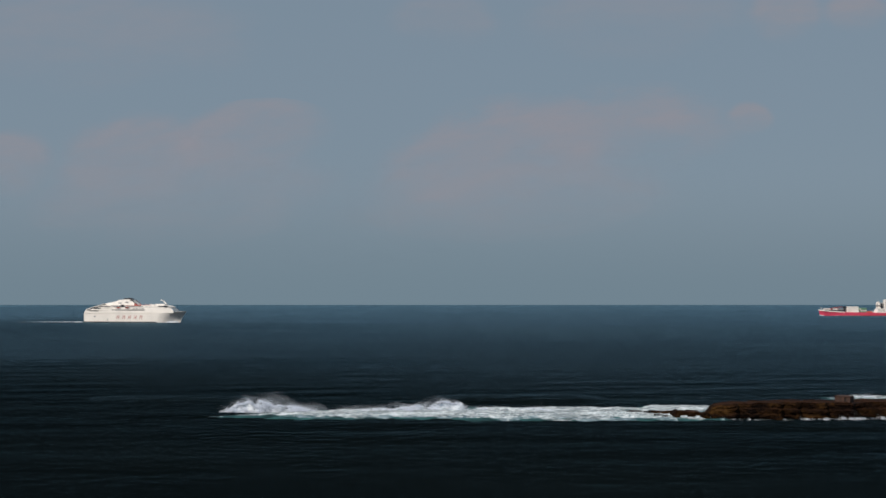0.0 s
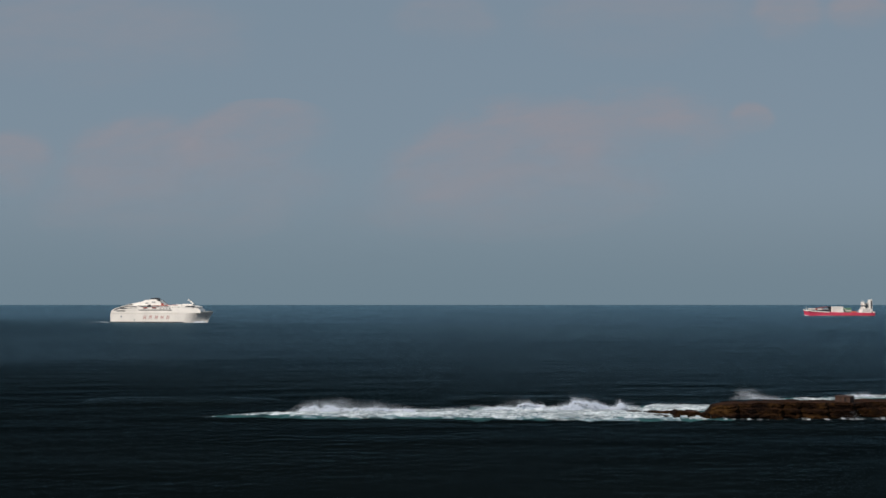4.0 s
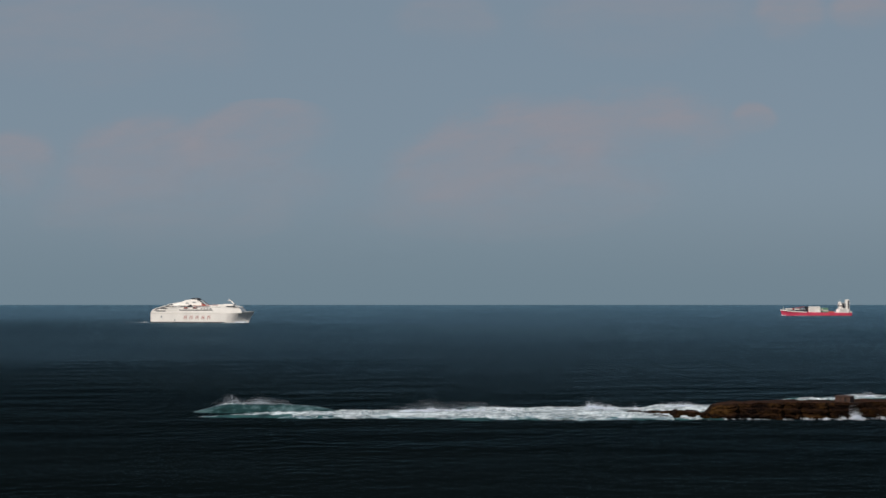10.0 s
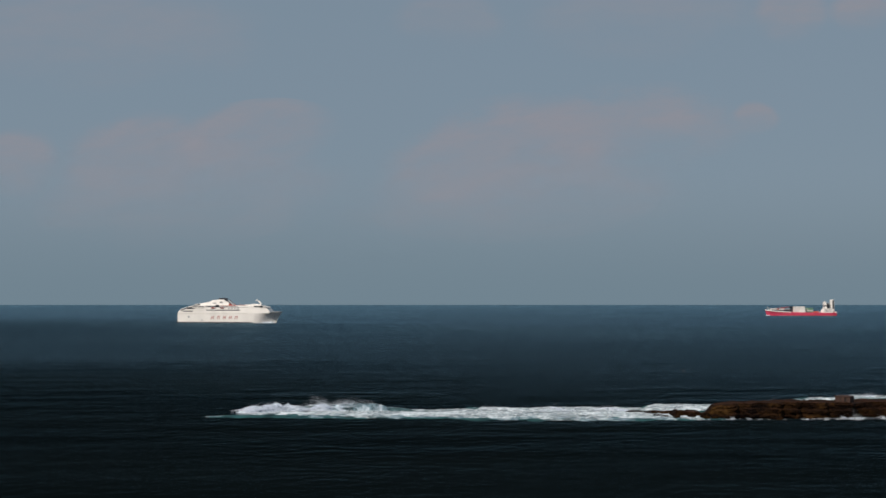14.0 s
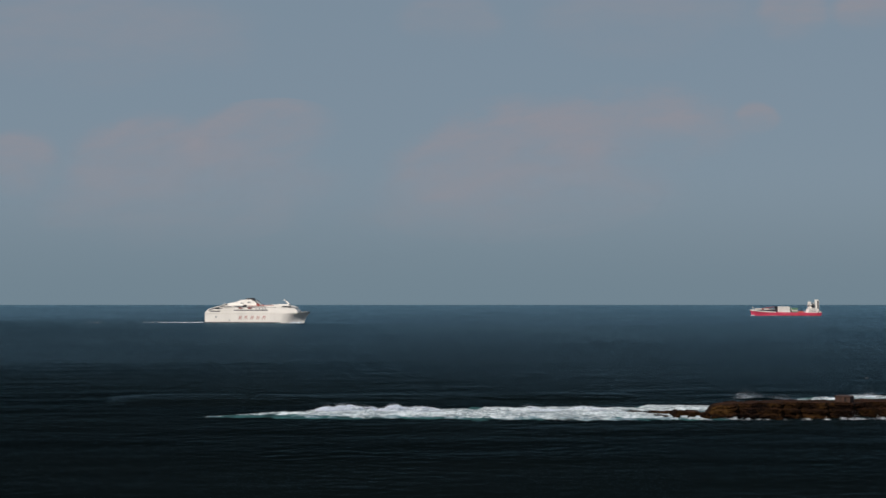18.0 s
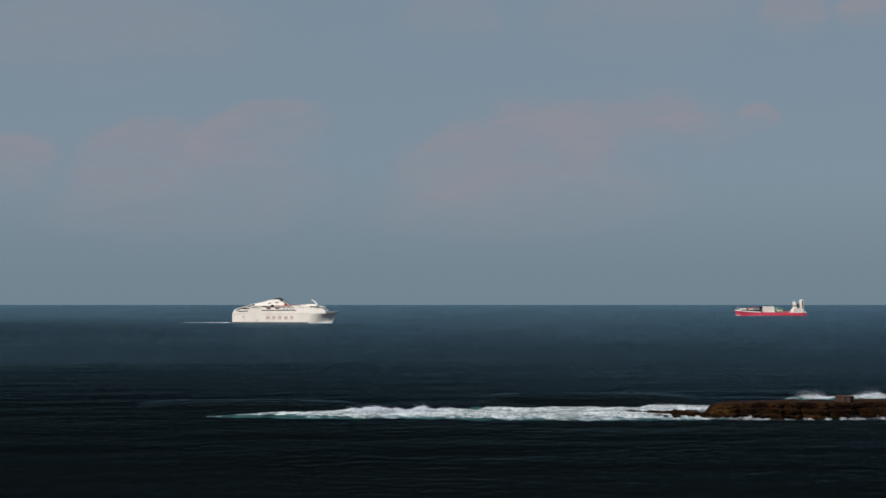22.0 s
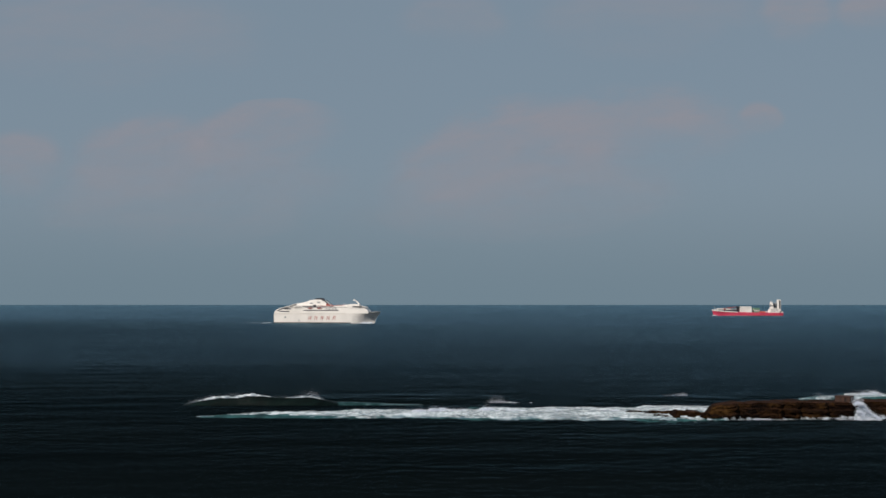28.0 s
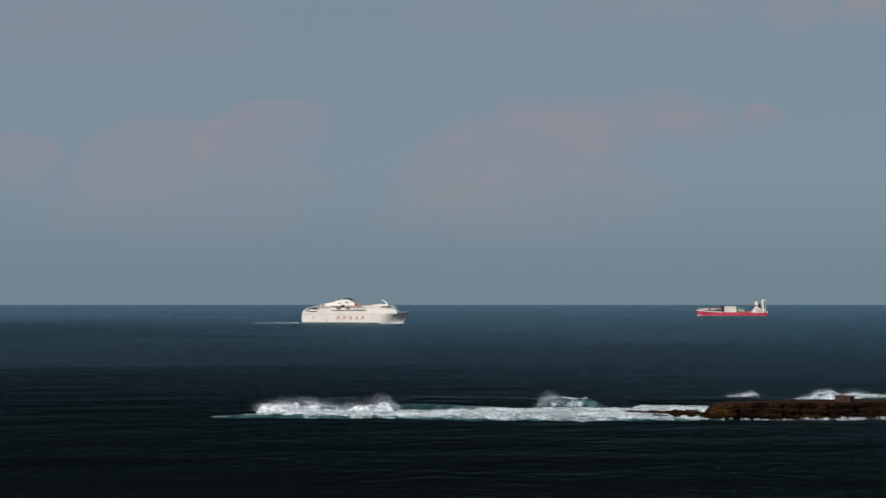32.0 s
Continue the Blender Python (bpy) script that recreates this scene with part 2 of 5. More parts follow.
DARK = painted("dark_grey_paint", (0.035, 0.037, 0.045), 0.5, 0.7)
GREY = painted("mid_grey_paint", (0.3, 0.31, 0.32), 0.5, 0.8)
GREEN = painted("green_container_paint", (0.12, 0.26, 0.17), 0.5, 0.8)
BLUE = painted("blue_container_paint", (0.06, 0.12, 0.25), 0.5, 0.8)
ORANGE = painted("orange_red_paint", (0.6, 0.12, 0.06), 0.45, 0.85)
FADED_RED = painted("faded_red_paint", (0.52, 0.17, 0.15), 0.5, 0.85)
FEATHER = painted("white_feathers", (0.8, 0.8, 0.8), 0.8, 0.85, 6.0)
DARK_WOOD = painted("dark_weathered_wood", (0.016, 0.008, 0.005), 0.9, 0.6)
STONE = painted("brown_stone", (0.05, 0.022, 0.014), 0.9, 0.5, 0.8)


def glass_material():
    m, n, l, p = nodes_of("dark_window_glass")
    p.inputs["Base Color"].default_value = (0.02, 0.025, 0.03, 1)
    p.inputs["Roughness"].default_value = 0.08
    p.inputs["Specular IOR Level"].default_value = 0.6
    return m


GLASS = glass_material()


# ---- mesh helpers ----
def grid_mesh(name, xs, ys, zs, material, smooth=True):
    """A sheet from three arrays of one shape (rows, columns), facing up."""
    r, c = xs.shape
    co = np.stack([xs, ys, zs], -1).reshape(-1, 3).astype(np.float32)
    i = np.arange(r * c).reshape(r, c)
    q = np.stack([i[:-1, :-1], i[:-1, 1:], i[1:, 1:], i[1:, :-1]], -1).reshape(-1, 4).astype(np.int32)
    me = bpy.data.meshes.new(name)
    me.vertices.add(len(co))
    me.vertices.foreach_set("co", co.ravel())
    me.loops.add(q.size)
    me.loops.foreach_set("vertex_index", q.ravel())
    me.polygons.add(len(q))
    me.polygons.foreach_set("loop_start", np.arange(0, q.size, 4, dtype=np.int32))
    me.polygons.foreach_set("use_smooth", np.full(len(q), smooth))
    me.materials.append(material)
    me.update(calc_edges=True)
    me.validate()
    return me


def part(name, data, material=None, parent=None, label=""):
    """Links a mesh or bmesh as one object under a thing or a part."""
    if isinstance(data, bmesh.types.BMesh):
        me = bpy.data.meshes.new(name)
        data.to_mesh(me)
        data.free()
        me.materials.append(material)
    else:
        me = data
    ob = new(name, me)
    ob.parent = parent
    return tagged(ob, label)


def block(bm, x0, x1, y0, y1, z0, z1, bevel=0.0, taper=0.0, rake=0.0):
    """A bevelled box; taper narrows the top in y, rake shifts the top along x."""
    v = [bm.verts.new(p) for p in (
        (x0, y0, z0), (x1, y0, z0), (x1, y1, z0), (x0, y1, z0),
        (x0 + rake, y0 + taper, z1), (x1 + rake, y0 + taper, z1), (x1 + rake, y1 - taper, z1), (x0 + rake, y1 - taper, z1))]
    fs = [bm.faces.new([v[i] for i in f]) for f in ((3, 2, 1, 0), (4, 5, 6, 7), (0, 1, 5, 4), (1, 2, 6, 5), (2, 3, 7, 6), (3, 0, 4, 7))]
    if bevel:
        es = list({e for f in fs for e in f.edges})
        bmesh.ops.bevel(bm, geom=es, offset=bevel, segments=2, affect="EDGES", profile=0.6)
    return bm


def box(*a, **k):
    return block(bmesh.new(), *a, **k)


def tube(bm, p0, p1, r0, r1=None, seg=8):
    p0, p1 = Vector(p0), Vector(p1)
    r1 = r0 if r1 is None else r1
    q = (p1 - p0).to_track_quat("Z", "Y")
    rings = []
    for p, r in ((p0, r0), (p1, r1)):
        rings.append([bm.verts.new(p + q @ Vector((r * math.cos(a), r * math.sin(a), 0))) for a in (2 * math.pi * k / seg for k in range(seg))])
    for k in range(seg):
        bm.faces.new([rings[0][k], rings[0][(k + 1) % seg], rings[1][(k + 1) % seg], rings[1][k]])
    bm.faces.new(rings[0][::-1])
    bm.faces.new(rings[1])
    return bm


def loft(bm, sections, cap=True, closed=True):
    """Skins a list of rings with equal numbers of points."""
    rings = [[bm.verts.new(p) for p in s] for s in sections]
    m = len(rings[0])
    for a, b in zip(rings, rings[1:]):
        for k in range(m if closed else m - 1):
            bm.faces.new([a[k], a[(k + 1) % m], b[(k + 1) % m], b[k]])
    if cap:
        bm.faces.new(rings[0][::-1])
        bm.faces.new(rings[-1])
    bmesh.ops.recalc_face_normals(bm, faces=bm.faces)
    return bm


def fbm2(x, y, seed, octaves=5, gain=0.5):
    """Smooth value noise on arrays, about -1 to 1."""
    rng = np.random.RandomState(seed)
    out, amp, tot = np.zeros_like(x), 1.0, 0.0
    for o in range(octaves):
        lat = rng.rand(64, 64)
        ox, oy = rng.rand(2) * 64
        gx, gy = x * 2 ** o + ox, y * 2 ** o + oy
        ix, iy = np.floor(gx).astype(int), np.floor(gy).astype(int)
        fx, fy = gx - ix, gy - iy
        fx, fy = fx * fx * (3 - 2 * fx), fy * fy * (3 - 2 * fy)
        a, b = lat[iy % 64, ix % 64], lat[iy % 64, (ix + 1) % 64]
        c, d = lat[(iy + 1) % 64, ix % 64], lat[(iy + 1) % 64, (ix + 1) % 64]
        out += amp * ((a * (1 - fx) + b * fx) * (1 - fy) + (c * (1 - fx) + d * fx) * fy)
        tot += amp
        amp *= gain
    return out / tot * 2 - 1


def smooth(e0, e1, x):
    t = np.clip((x - e0) / (e1 - e0), 0, 1)
    return t * t * (3 - 2 * t)


# ---- sea ----
def build_sea():
    far = 1 / np.linspace(1 / 240.0, 1 / 5600.0, 760)
    rows = np.concatenate([[-2500, -800, -100, 100, 180, 215], far])
    inner = np.linspace(-1, 1, 440)
    u = np.concatenate([[-3, -2, -1.4], inner, [1.4, 2, 3]])
    D, U = np.meshgrid(rows, u, indexing="ij")
    half = 90 + 0.43 * np.maximum(D, 200)
    X = np.where(np.abs(U) <= 1, U * half, np.sign(U) * (half + (np.abs(U) - 1) * 3000))
    rng = np.random.RandomState(11)
    Z = np.zeros_like(X)
    step = np.maximum(D * D / 98000.0 * 0.5, 2 * half / 440 * 0.5)
    for k in range(46):
        wl = 6.0 * (70 / 6.0) ** rng.rand()
        ang = radians(-86 + rng.normal(0, 12 + 260 / (wl + 6)))          # the swell runs towards the land and a little along the reef
        amp = 0.0011 * wl ** 0.86 * rng.uniform(0.5, 1.2)
        ph = rng.rand() * 2 * math.pi
        s = 2 * math.pi / wl * (X * math.cos(ang) + D * math.sin(ang)) + ph
        fade = smooth(3.0, 11.0, wl / step)
        Z += fade * amp * (np.sin(s) + 0.25 * np.sin(2 * s + 0.6))
    # wind chop, short and steep, that the eye can follow on the nearer water only
    chop = np.zeros_like(X)
    for k in range(34):
        wl = 2.6 * (13 / 2.6) ** rng.rand()
        ang = radians(-74 + rng.normal(0, 42))
        s = 2 * math.pi / wl * (X * math.cos(ang) + D * math.sin(ang)) + rng.rand() * 2 * math.pi
        chop += smooth(2.5, 6.0, wl / step) * 0.0105 * wl / (2 * math.pi) * np.sin(s)
    Z += chop * np.clip(0.75 + 1.3 * fbm2(X / 40, D / 34, 6, 3), 0.1, 2) * (1 - smooth(430, 700, D))
    # the ground swell that has passed the reef, in broad low bands
    for wl, deg, amp in ((62, -88, 0.17), (47, -80, 0.12), (84, -97, 0.16), (36, -91, 0.08)):
        s = 2 * math.pi / wl * (X * math.cos(radians(deg)) + D * math.sin(radians(deg))) + wl
        Z += amp * np.sin(s) * (1 - smooth(395, 440, D)) * (0.5 + 0.9 * fbm2(X / 90, D / 60, wl, 2))
    grp = 0.65 + 0.55 * fbm2(X / 160, D / 90, 5, 3)
    Z *= grp * (1 - 0.55 * smooth(450, 900, D)) * smooth(190, 260, D) * (1 - smooth(4200, 4900, D))
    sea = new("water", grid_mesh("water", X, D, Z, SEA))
    return tagged(sea, "dark blue wind-ruffled open sea running to the horizon", "sea", kind="structure")


# ---- clouds ----
def build_cloud(x0, x1, z0, z1, y, label, lean=0.0, vapour=None):
    """A thin veil of vapour, bellied towards the viewer."""
    u, v = np.meshgrid(np.linspace(-1, 1, 25), np.linspace(-1, 1, 13))
    X, Z = u * (x1 - x0) / 2, v * (z1 - z0) / 2
    Y = 12 * (u * u + v * v)
    ob = new("cloud", grid_mesh("cloud", X, Y, Z, vapour or CLOUD))
    ob.location = ((x0 + x1) / 2, y, (z0 + z1) / 2)
    ob.rotation_mode = "QUATERNION"
    ob["lean"] = lean
    return tagged(ob, label, "cloud", "clouds", "structure")


# ---- rocky islet and hut ----
def build_islet():
    """A low dark headland: a stepped cliff with buttresses and a cleft, a level top, and a low shelf at its tip."""
    nu, nv = 760, 84
    x = np.linspace(88.5, 262.0, nu)
    shelf = smooth(89.0, 93.5, x)
    nose = smooth(104.2, 108.4, x)
    top = -0.6 + shelf * 3.1 - 1.1 * np.exp(-((x - 103.6) / 1.8) ** 2) + nose * 2.4 + 0.75 * smooth(107, 116, x) + 0.35 * smooth(118, 140, x) - 0.5 * smooth(178, 225, x)
    top += (0.4 + 0.35 * (1 - nose)) * fbm2(x / 6, x * 0 + 2.0, 21, 4) + 0.18 * fbm2(x / 2.1, x * 0, 22, 3)
    # buttresses: long faces that come forward, then step back sharply
    saw = np.zeros_like(x)
    for x0, x1, d in ((106, 116.5, 1.8), (116.5, 123, 1.2), (123, 134, 2.0), (134, 141, 1.4), (141, 152, 1.7), (152, 162.8, 2.6), (171, 180, 1.5), (180, 196, 2.2), (196, 230, 2.6)):
        saw += 1.25 * d * smooth(x0, x0 + 0.7 * (x1 - x0), x) * (1 - smooth(x1 - 1.8, x1 + 0.8, x))
    cleft = smooth(162.2, 164.6, x) * (1 - smooth(168.0, 173.5, x))
    front = 447.4 - saw + 5.5 * cleft + 0.9 * fbm2(x / 9, x * 0 + 1, 23, 4) + 2.2 * (1 - nose)
    top -= 0.9 * cleft
    depth = 3.0 + 2.0 * shelf + 5 * smooth(106, 116, x) + 4 * smooth(130, 160, x) + 8 * smooth(170, 230, x)
    V, X = np.meshgrid(np.linspace(0, 1, nv), x, indexing="ij")
    T, F, Dp = (np.broadcast_to(a, V.shape) for a in (top, front, depth))
    rise = np.clip(V / 0.56, 0, 1)
    fall = smooth(0.9, 1.0, V)
    # two worn ledges across the face, wandering in height
    wander = 0.16 * fbm2(X / 11, X * 0 + 4, 31, 3)
    back = 0.9 * smooth(0.30, 0.40, rise + wander) + 1.3 * smooth(0.62, 0.72, rise + wander * 0.7) + 1.2 * smooth(0.86, 1.0, rise)
    climb = rise ** 0.9
    Z = -1.6 + (T + 1.6) * climb - (T + 2.6) * fall
    Y = F + back * np.clip(T / 6, 0.3, 1) + Dp * smooth(0.56, 0.92, V) + 2.0 * fall
    face = 1 - smooth(0.54, 0.62, V)
    size = np.clip(T / 6.0, 0.4, 1)
    Y = Y - face * size * (1.5 * fbm2(X / 7.5, Z / 2.6, 42, 3) + 0.95 * np.abs(fbm2(X / 2.6, Z / 1.7, 41, 4, 0.55)) * 1.6)
    Y = Y + 1.2 * (1 - face) * fbm2(X / 5, X * 0 + 7, 45, 4)
    Z = Z + (0.22 + 0.14 * face) * size * fbm2(X / 1.7, Y / 1.7 + V * 7, 43, 4, 0.6)
    X = X + 0.35 * face * fbm2(X / 2.6, Z / 1.4, 44, 3)
    ob = new("rock_islet", grid_mesh("rock_islet", X, Y, Z, ROCK, smooth=False))
    return tagged(ob, "low flat-topped islet of dark brown volcanic rock in the surf", "rock")


def build_skerry(x, y, z, sx, sy, sz, yaw, seed):
    """A low ledge of rock awash: flat on top, ragged along its sides."""
    U, V = np.meshgrid(np.linspace(-1, 1, int(sx * 9)), np.linspace(-1, 1, 26))
    X, Y = U * sx, V * sy
    r = np.sqrt(U * U + V * V) + 0.34 * fbm2(X / 2.2, Y / 2.2, seed, 4)
    Z = sz * (1 - smooth(0.45, 1.0, r)) * (0.75 + 0.5 * fbm2(X / 1.6, Y / 1.6, seed + 1, 4, 0.6)) - 1.6 * smooth(0.75, 1.15, r)
    ob = new("skerry", grid_mesh("skerry", X, Y, Z, ROCK, smooth=False))
    ob.matrix_world = pose(x, y, z, 0, 0, yaw)
    return tagged(ob, "low wet ledge of dark rock awash in foam", "rock", "ledges off the islet's tip")


def build_boulder(x, y, z, sx, sy, sz, seed):
    bm = bmesh.new()
    bmesh.ops.create_icosphere(bm, subdivisions=3, radius=1.0)
    for vt in bm.verts:
        n = noise.fractal(vt.co * 1.7 + Vector((seed * 3.1, 0, 0)), 0.9, 2.0, 4)
        vt.co *= 1 + 0.38 * n
        vt.co = Vector((vt.co.x * sx, vt.co.y * sy, vt.co.z * sz))
    ob = part("boulder", bm, ROCK)
    ob.location = (x, y, z)
    return tagged(ob, "wet dark brown boulder awash at the islet's tip", "rock", "boulders off the islet")


def build_hut():
    """A small flat-roofed stone hut on the islet's top."""
    hut = new("stone_hut")
    hut.matrix_world = pose(160.8, 454.8, 6.0, 0, 0, -38)
    front = bmesh.new()
    block(front, -3.0, 0.7, -2.4, -1.95, -0.6, 2.0, 0.06)
    block(front, 1.6, 3.0, -2.4, -1.95, -0.6, 2.0, 0.06)
    block(front, 0.7, 1.6, -2.4, -1.95, 1.75, 2.0, 0.04)
    part("front_wall", front, STONE, hut)
    part("back_wall", box(-3.0, 3.0, 1.95, 2.4, -0.6, 2.0, bevel=0.06), STONE, hut)
    part("side_wall", box(-3.0, -2.25, -1.95, 1.95, -0.6, 2.0, bevel=0.04), STONE, hut)
    part("side_wall", box(2.25, 3.0, -1.95, 1.95, -0.6, 2.0, bevel=0.04), STONE, hut)
    part("roof", box(-3.2, 3.2, -2.6, 2.6, 2.0, 2.25, bevel=0.06), STONE, hut, "flat weathered stone roof slab")
    # door is added: a dark panel for the hut's shaded right part
    part("door", box(0.7, 1.6, -2.1, -2.02, -0.5, 1.75), DARK_WOOD, hut, "added dark wooden door on the hut's darker right part")
    return tagged(hut, "small brown stone hut with a flat roof on the islet", "hut")


# ---- ships ----
def profile(pts, w, bevel=0.0, w_top=None):
    """Extrudes a side outline (x, z) across the beam, half width w."""
    bm = bmesh.new()
    zs = [z for _, z in pts]
    lo, hi = min(zs), max(zs)
    half = [w if w_top is None else w + (w_top - w) * (z - lo) / (hi - lo) for z in zs]
    a = [bm.verts.new((x, -h, z)) for (x, z), h in zip(pts, half)]
    b = [bm.verts.new((x, h, z)) for (x, z), h in zip(pts, half)]
    bm.faces.new(a)
    bm.faces.new(b[::-1])
    k = len(pts)
    for i in range(k):
        bm.faces.new([a[i], b[i], b[(i + 1) % k], a[(i + 1) % k]])
    bmesh.ops.recalc_face_normals(bm, faces=bm.faces)
    if bevel:
        bmesh.ops.bevel(bm, geom=list(bm.edges), offset=bevel, segments=2, affect="EDGES")
    return bm


def profile_strip(pts, y, thick):
    """A thin plate of a side outline (x, z) standing at y."""
    bm = bmesh.new()
    a = [bm.verts.new((x, y, z)) for x, z in pts]
    b = [bm.verts.new((x, y + thick, z)) for x, z in pts]
    bm.faces.new(a), bm.faces.new(b[::-1])
    for i in range(len(pts)):
        k = (i + 1) % len(pts)
        bm.faces.new([a[i], b[i], b[k], a[k]])
    bmesh.ops.recalc_face_normals(bm, faces=bm.faces)
    return bm


def hull_form(stations, levels):
    """Skins a hull. A station: (x at waterline, x at deck, half beam at waterline, half beam at deck, deck height)."""
    secs = []
    for xw, xd, bw, bd, zd in stations:
        ring = []
        for side in (-1, 1):
            col = []
            for f in levels:
                s = max(0.0, f) ** 1.6
                col.append((xw + (xd - xw) * s, side * (bw + (bd - bw) * s), -2.0 + (zd + 2.0) * f if f > 0 else -2.0))
            ring += col if side < 0 else col[::-1]
        secs.append(ring)
    return loft(bmesh.new(), secs)


def build_ferry():
    ferry = new("ferry")
    L = (0.0, 0.12, 0.25, 0.4, 0.55, 0.7, 0.85, 1.0)
    st = [(-87, -87, 12.0, 12.6, 16.0), (-70, -70, 12.8, 13.0, 16.0), (-30, -30, 13.0, 13.2, 16.0), (10, 10, 13.0, 13.2, 16.0),
          (34, 34, 12.9, 13.2, 16.0), (46, 48, 12.3, 13.2, 16.2), (56, 60, 9.6, 13.15, 16.6), (64, 70, 6.0, 12.7, 17.0), (71, 78, 2.8, 10.6, 17.8),
          (78, 87, 0.9, 5.8, 18.5), (83, 94.0, 0.15, 0.5, 19.0)]
    hull = part("hull", hull_form(st, L), WHITE, ferry, "tall white slab-sided hull with a flared bow")
    for y in (-13.22, 13.02):
        part("rubbing_strake", box(-86, 36, y, y + 0.2, 15.3, 15.9, bevel=0.03), CREAM, hull, "thin tan line along the hull")
    part("boot_topping", box(-87.1, 45, -13.16, 13.16, -1.5, 1.5, bevel=0.1), BLACK, hull, "black waterline band")
    # upper hull, its stern swept forward in an arch
    part("upper_hull", profile([(-86.5, 16), (-86, 18.5), (-83.5, 21.5), (-78, 24.5), (-72, 26.0), (40, 26.0), (63, 26.0), (69.5, 24.8), (73.4, 22.0), (75.4, 18.6), (75.0, 16)], 12.9, 0.5, 12.2), WHITE, ferry)
    part("stern_arch", profile([(-79, 21), (-74, 25.4), (-66, 28.0), (-60, 29.0), (-54, 31.5), (-50, 32.4), (-50, 31.4), (-58, 29.0), (-60, 27.2), (-68, 26.6), (-74, 23.6)], 12.5, 0.2), WHITE, ferry)
    # dark plates coloured as the shade inside the deck slots
    for x0, x1, z0, z1 in ((-77, -60, 18.9, 20.6), (-69, -57, 23.2, 24.8)):
        for y in (-13.0, 12.3):
            part("mooring_deck_opening", box(x0, x1, y, y + 0.7, z0, z1, bevel=0.1), DARK, ferry, "dark plate for the shade of a deck slot near the stern")
    # dark plate in place of the shade inside the arch
    part("stern_gap", profile_strip([(-81.5, 20.6), (-77.5, 23.4), (-71.5, 25.4), (-62, 26.0), (-62, 24.9), (-70.5, 24.3), (-76, 22.4), (-79.6, 20.2)], -13.05, 0.5), DARK, ferry, "dark curved plate for the shade inside the stern arch")
    # shadow under the boat deck, put in as a dark strip
    part("roof_edge", box(-52, 38, -11.75, -11.3, 25.9, 26.35, bevel=0.05), DARK, ferry, "dark strip painted as the shadow under the boat deck")
    # deckhouse, and boats over a dark plate coloured as the side recess's shade
    part("deckhouse", box(-60, 46, -11.4, 11.4, 26.0, 29.3, bevel=0.3), WHITE, ferry)
    part("side_recess", box(-36, 24, -13.0, -12.2, 20.8, 22.0, bevel=0.1), DARK, ferry, "dark plate for the shade of the promenade recess")
    part("deck_shadow_band", box(-34, 20, -11.7, -11.3, 26.4, 27.5, bevel=0.05), GREY, ferry, "grey band along the deckhouse")
    for x in (-24.0, -8.0):
        bm = bmesh.new()
        ring = []
        for s in range(9):
            u = -1 + s / 4
            r = 1.35 * math.sqrt(max(0.02, 1 - u * u * 0.97))
            ring.append([(x + 4.2 * u, -12.9 + 0.8 * r * math.cos(a), 25.0 + 0.7 * r * math.sin(a)) for a in (2 * math.pi * k / 10 for k in range(10))])
        boat = part("lifeboat", loft(bm, ring), RUST_RED, ferry, "dull red lifeboat in davits")
        for dx in (-3.2, 3.2):
            part("davit", tube(bmesh.new(), (x + dx, -12.0, 24.0), (x + dx, -13.4, 28.0), 0.2), DARK, boat)
    for x in (2.0, 7.5, 13.0, 18.0):
        part("window", box(x, x + 3.0, -13.0, -12.2, 23.2, 24.8, bevel=0.08), GREY, ferry)
    # funnel casing, swept
    part("funnel_casing", profile([(-56, 29.2), (-53, 31.8), (-38, 34.6), (-31, 36.2), (-26, 38.4), (-16, 39.4), (-5, 39.2), (-1, 37.8), (9, 29.2)], 7.5, 0.4, 6.0), WHITE, ferry, "white swept funnel casing")
    part("funnel_top", profile([(-19, 39.2), (-17, 41.4), (-8, 42.2), (-3, 40.6), (-3.4, 39.2)], 4.6, 0.3), DARK, ferry, "dark funnel top")
    for y in (-7.75, 7.05):
        bm = bmesh.new()
        v = [(1.6, 32.6), (5.6, 32.6), (10.0, 29.4), (2.6, 29.4)]
        a = [bm.verts.new((x, y, z)) for x, z in v]
        b = [bm.verts.new((x, y + 0.7, z)) for x, z in v]
        bm.faces.new(a), bm.faces.new(b[::-1])
        for i in range(4):
            bm.faces.new([a[i], b[i], b[(i + 1) % 4], a[(i + 1) % 4]])
        bmesh.ops.recalc_face_normals(bm, faces=bm.faces)
        part("funnel_stripe", bm, RUST_RED, ferry, "red patch at the funnel's foot")
        part("funnel_edge", profile_strip([(-6.0, 39.4), (-0.4, 38.2), (7.4, 31.0), (5.4, 31.0), (-1.6, 37.2), (-6.0, 38.4)], y, 0.6), DARK, ferry, "dark edge down the funnel's front")
    part("deck_stripe", box(-12, 16, -11.75, -11.35, 28.2, 29.2, bevel=0.05), RUST_RED, ferry, "red line on the deckhouse")
    for x, z in ((-26, 34.0), (-14, 35.6)):
        part("casing_louvre", box(x, x + 5, -7.75, -7.0, z - 1.6, z, bevel=0.05), GREY, ferry)
    # bridge
    bridge = part("bridge", profile([(38, 26), (38, 29.2), (60, 29.2), (67, 27.6), (70.5, 25.6), (66, 24.6), (44, 24.6)], 12.6, 0.3), WHITE, ferry)
    part("bridge_window", profile([(48, 26.6), (48, 28.4), (61.0, 28.4), (67.0, 27.2), (70.0, 25.9), (66, 26.2)], 12.75), GLASS, bridge, "dark band of bridge windows")
    part("bridge_wing", box(58, 63, -14.2, 14.2, 27.2, 28.6, bevel=0.2), DARK, bridge, "dark bridge wing")
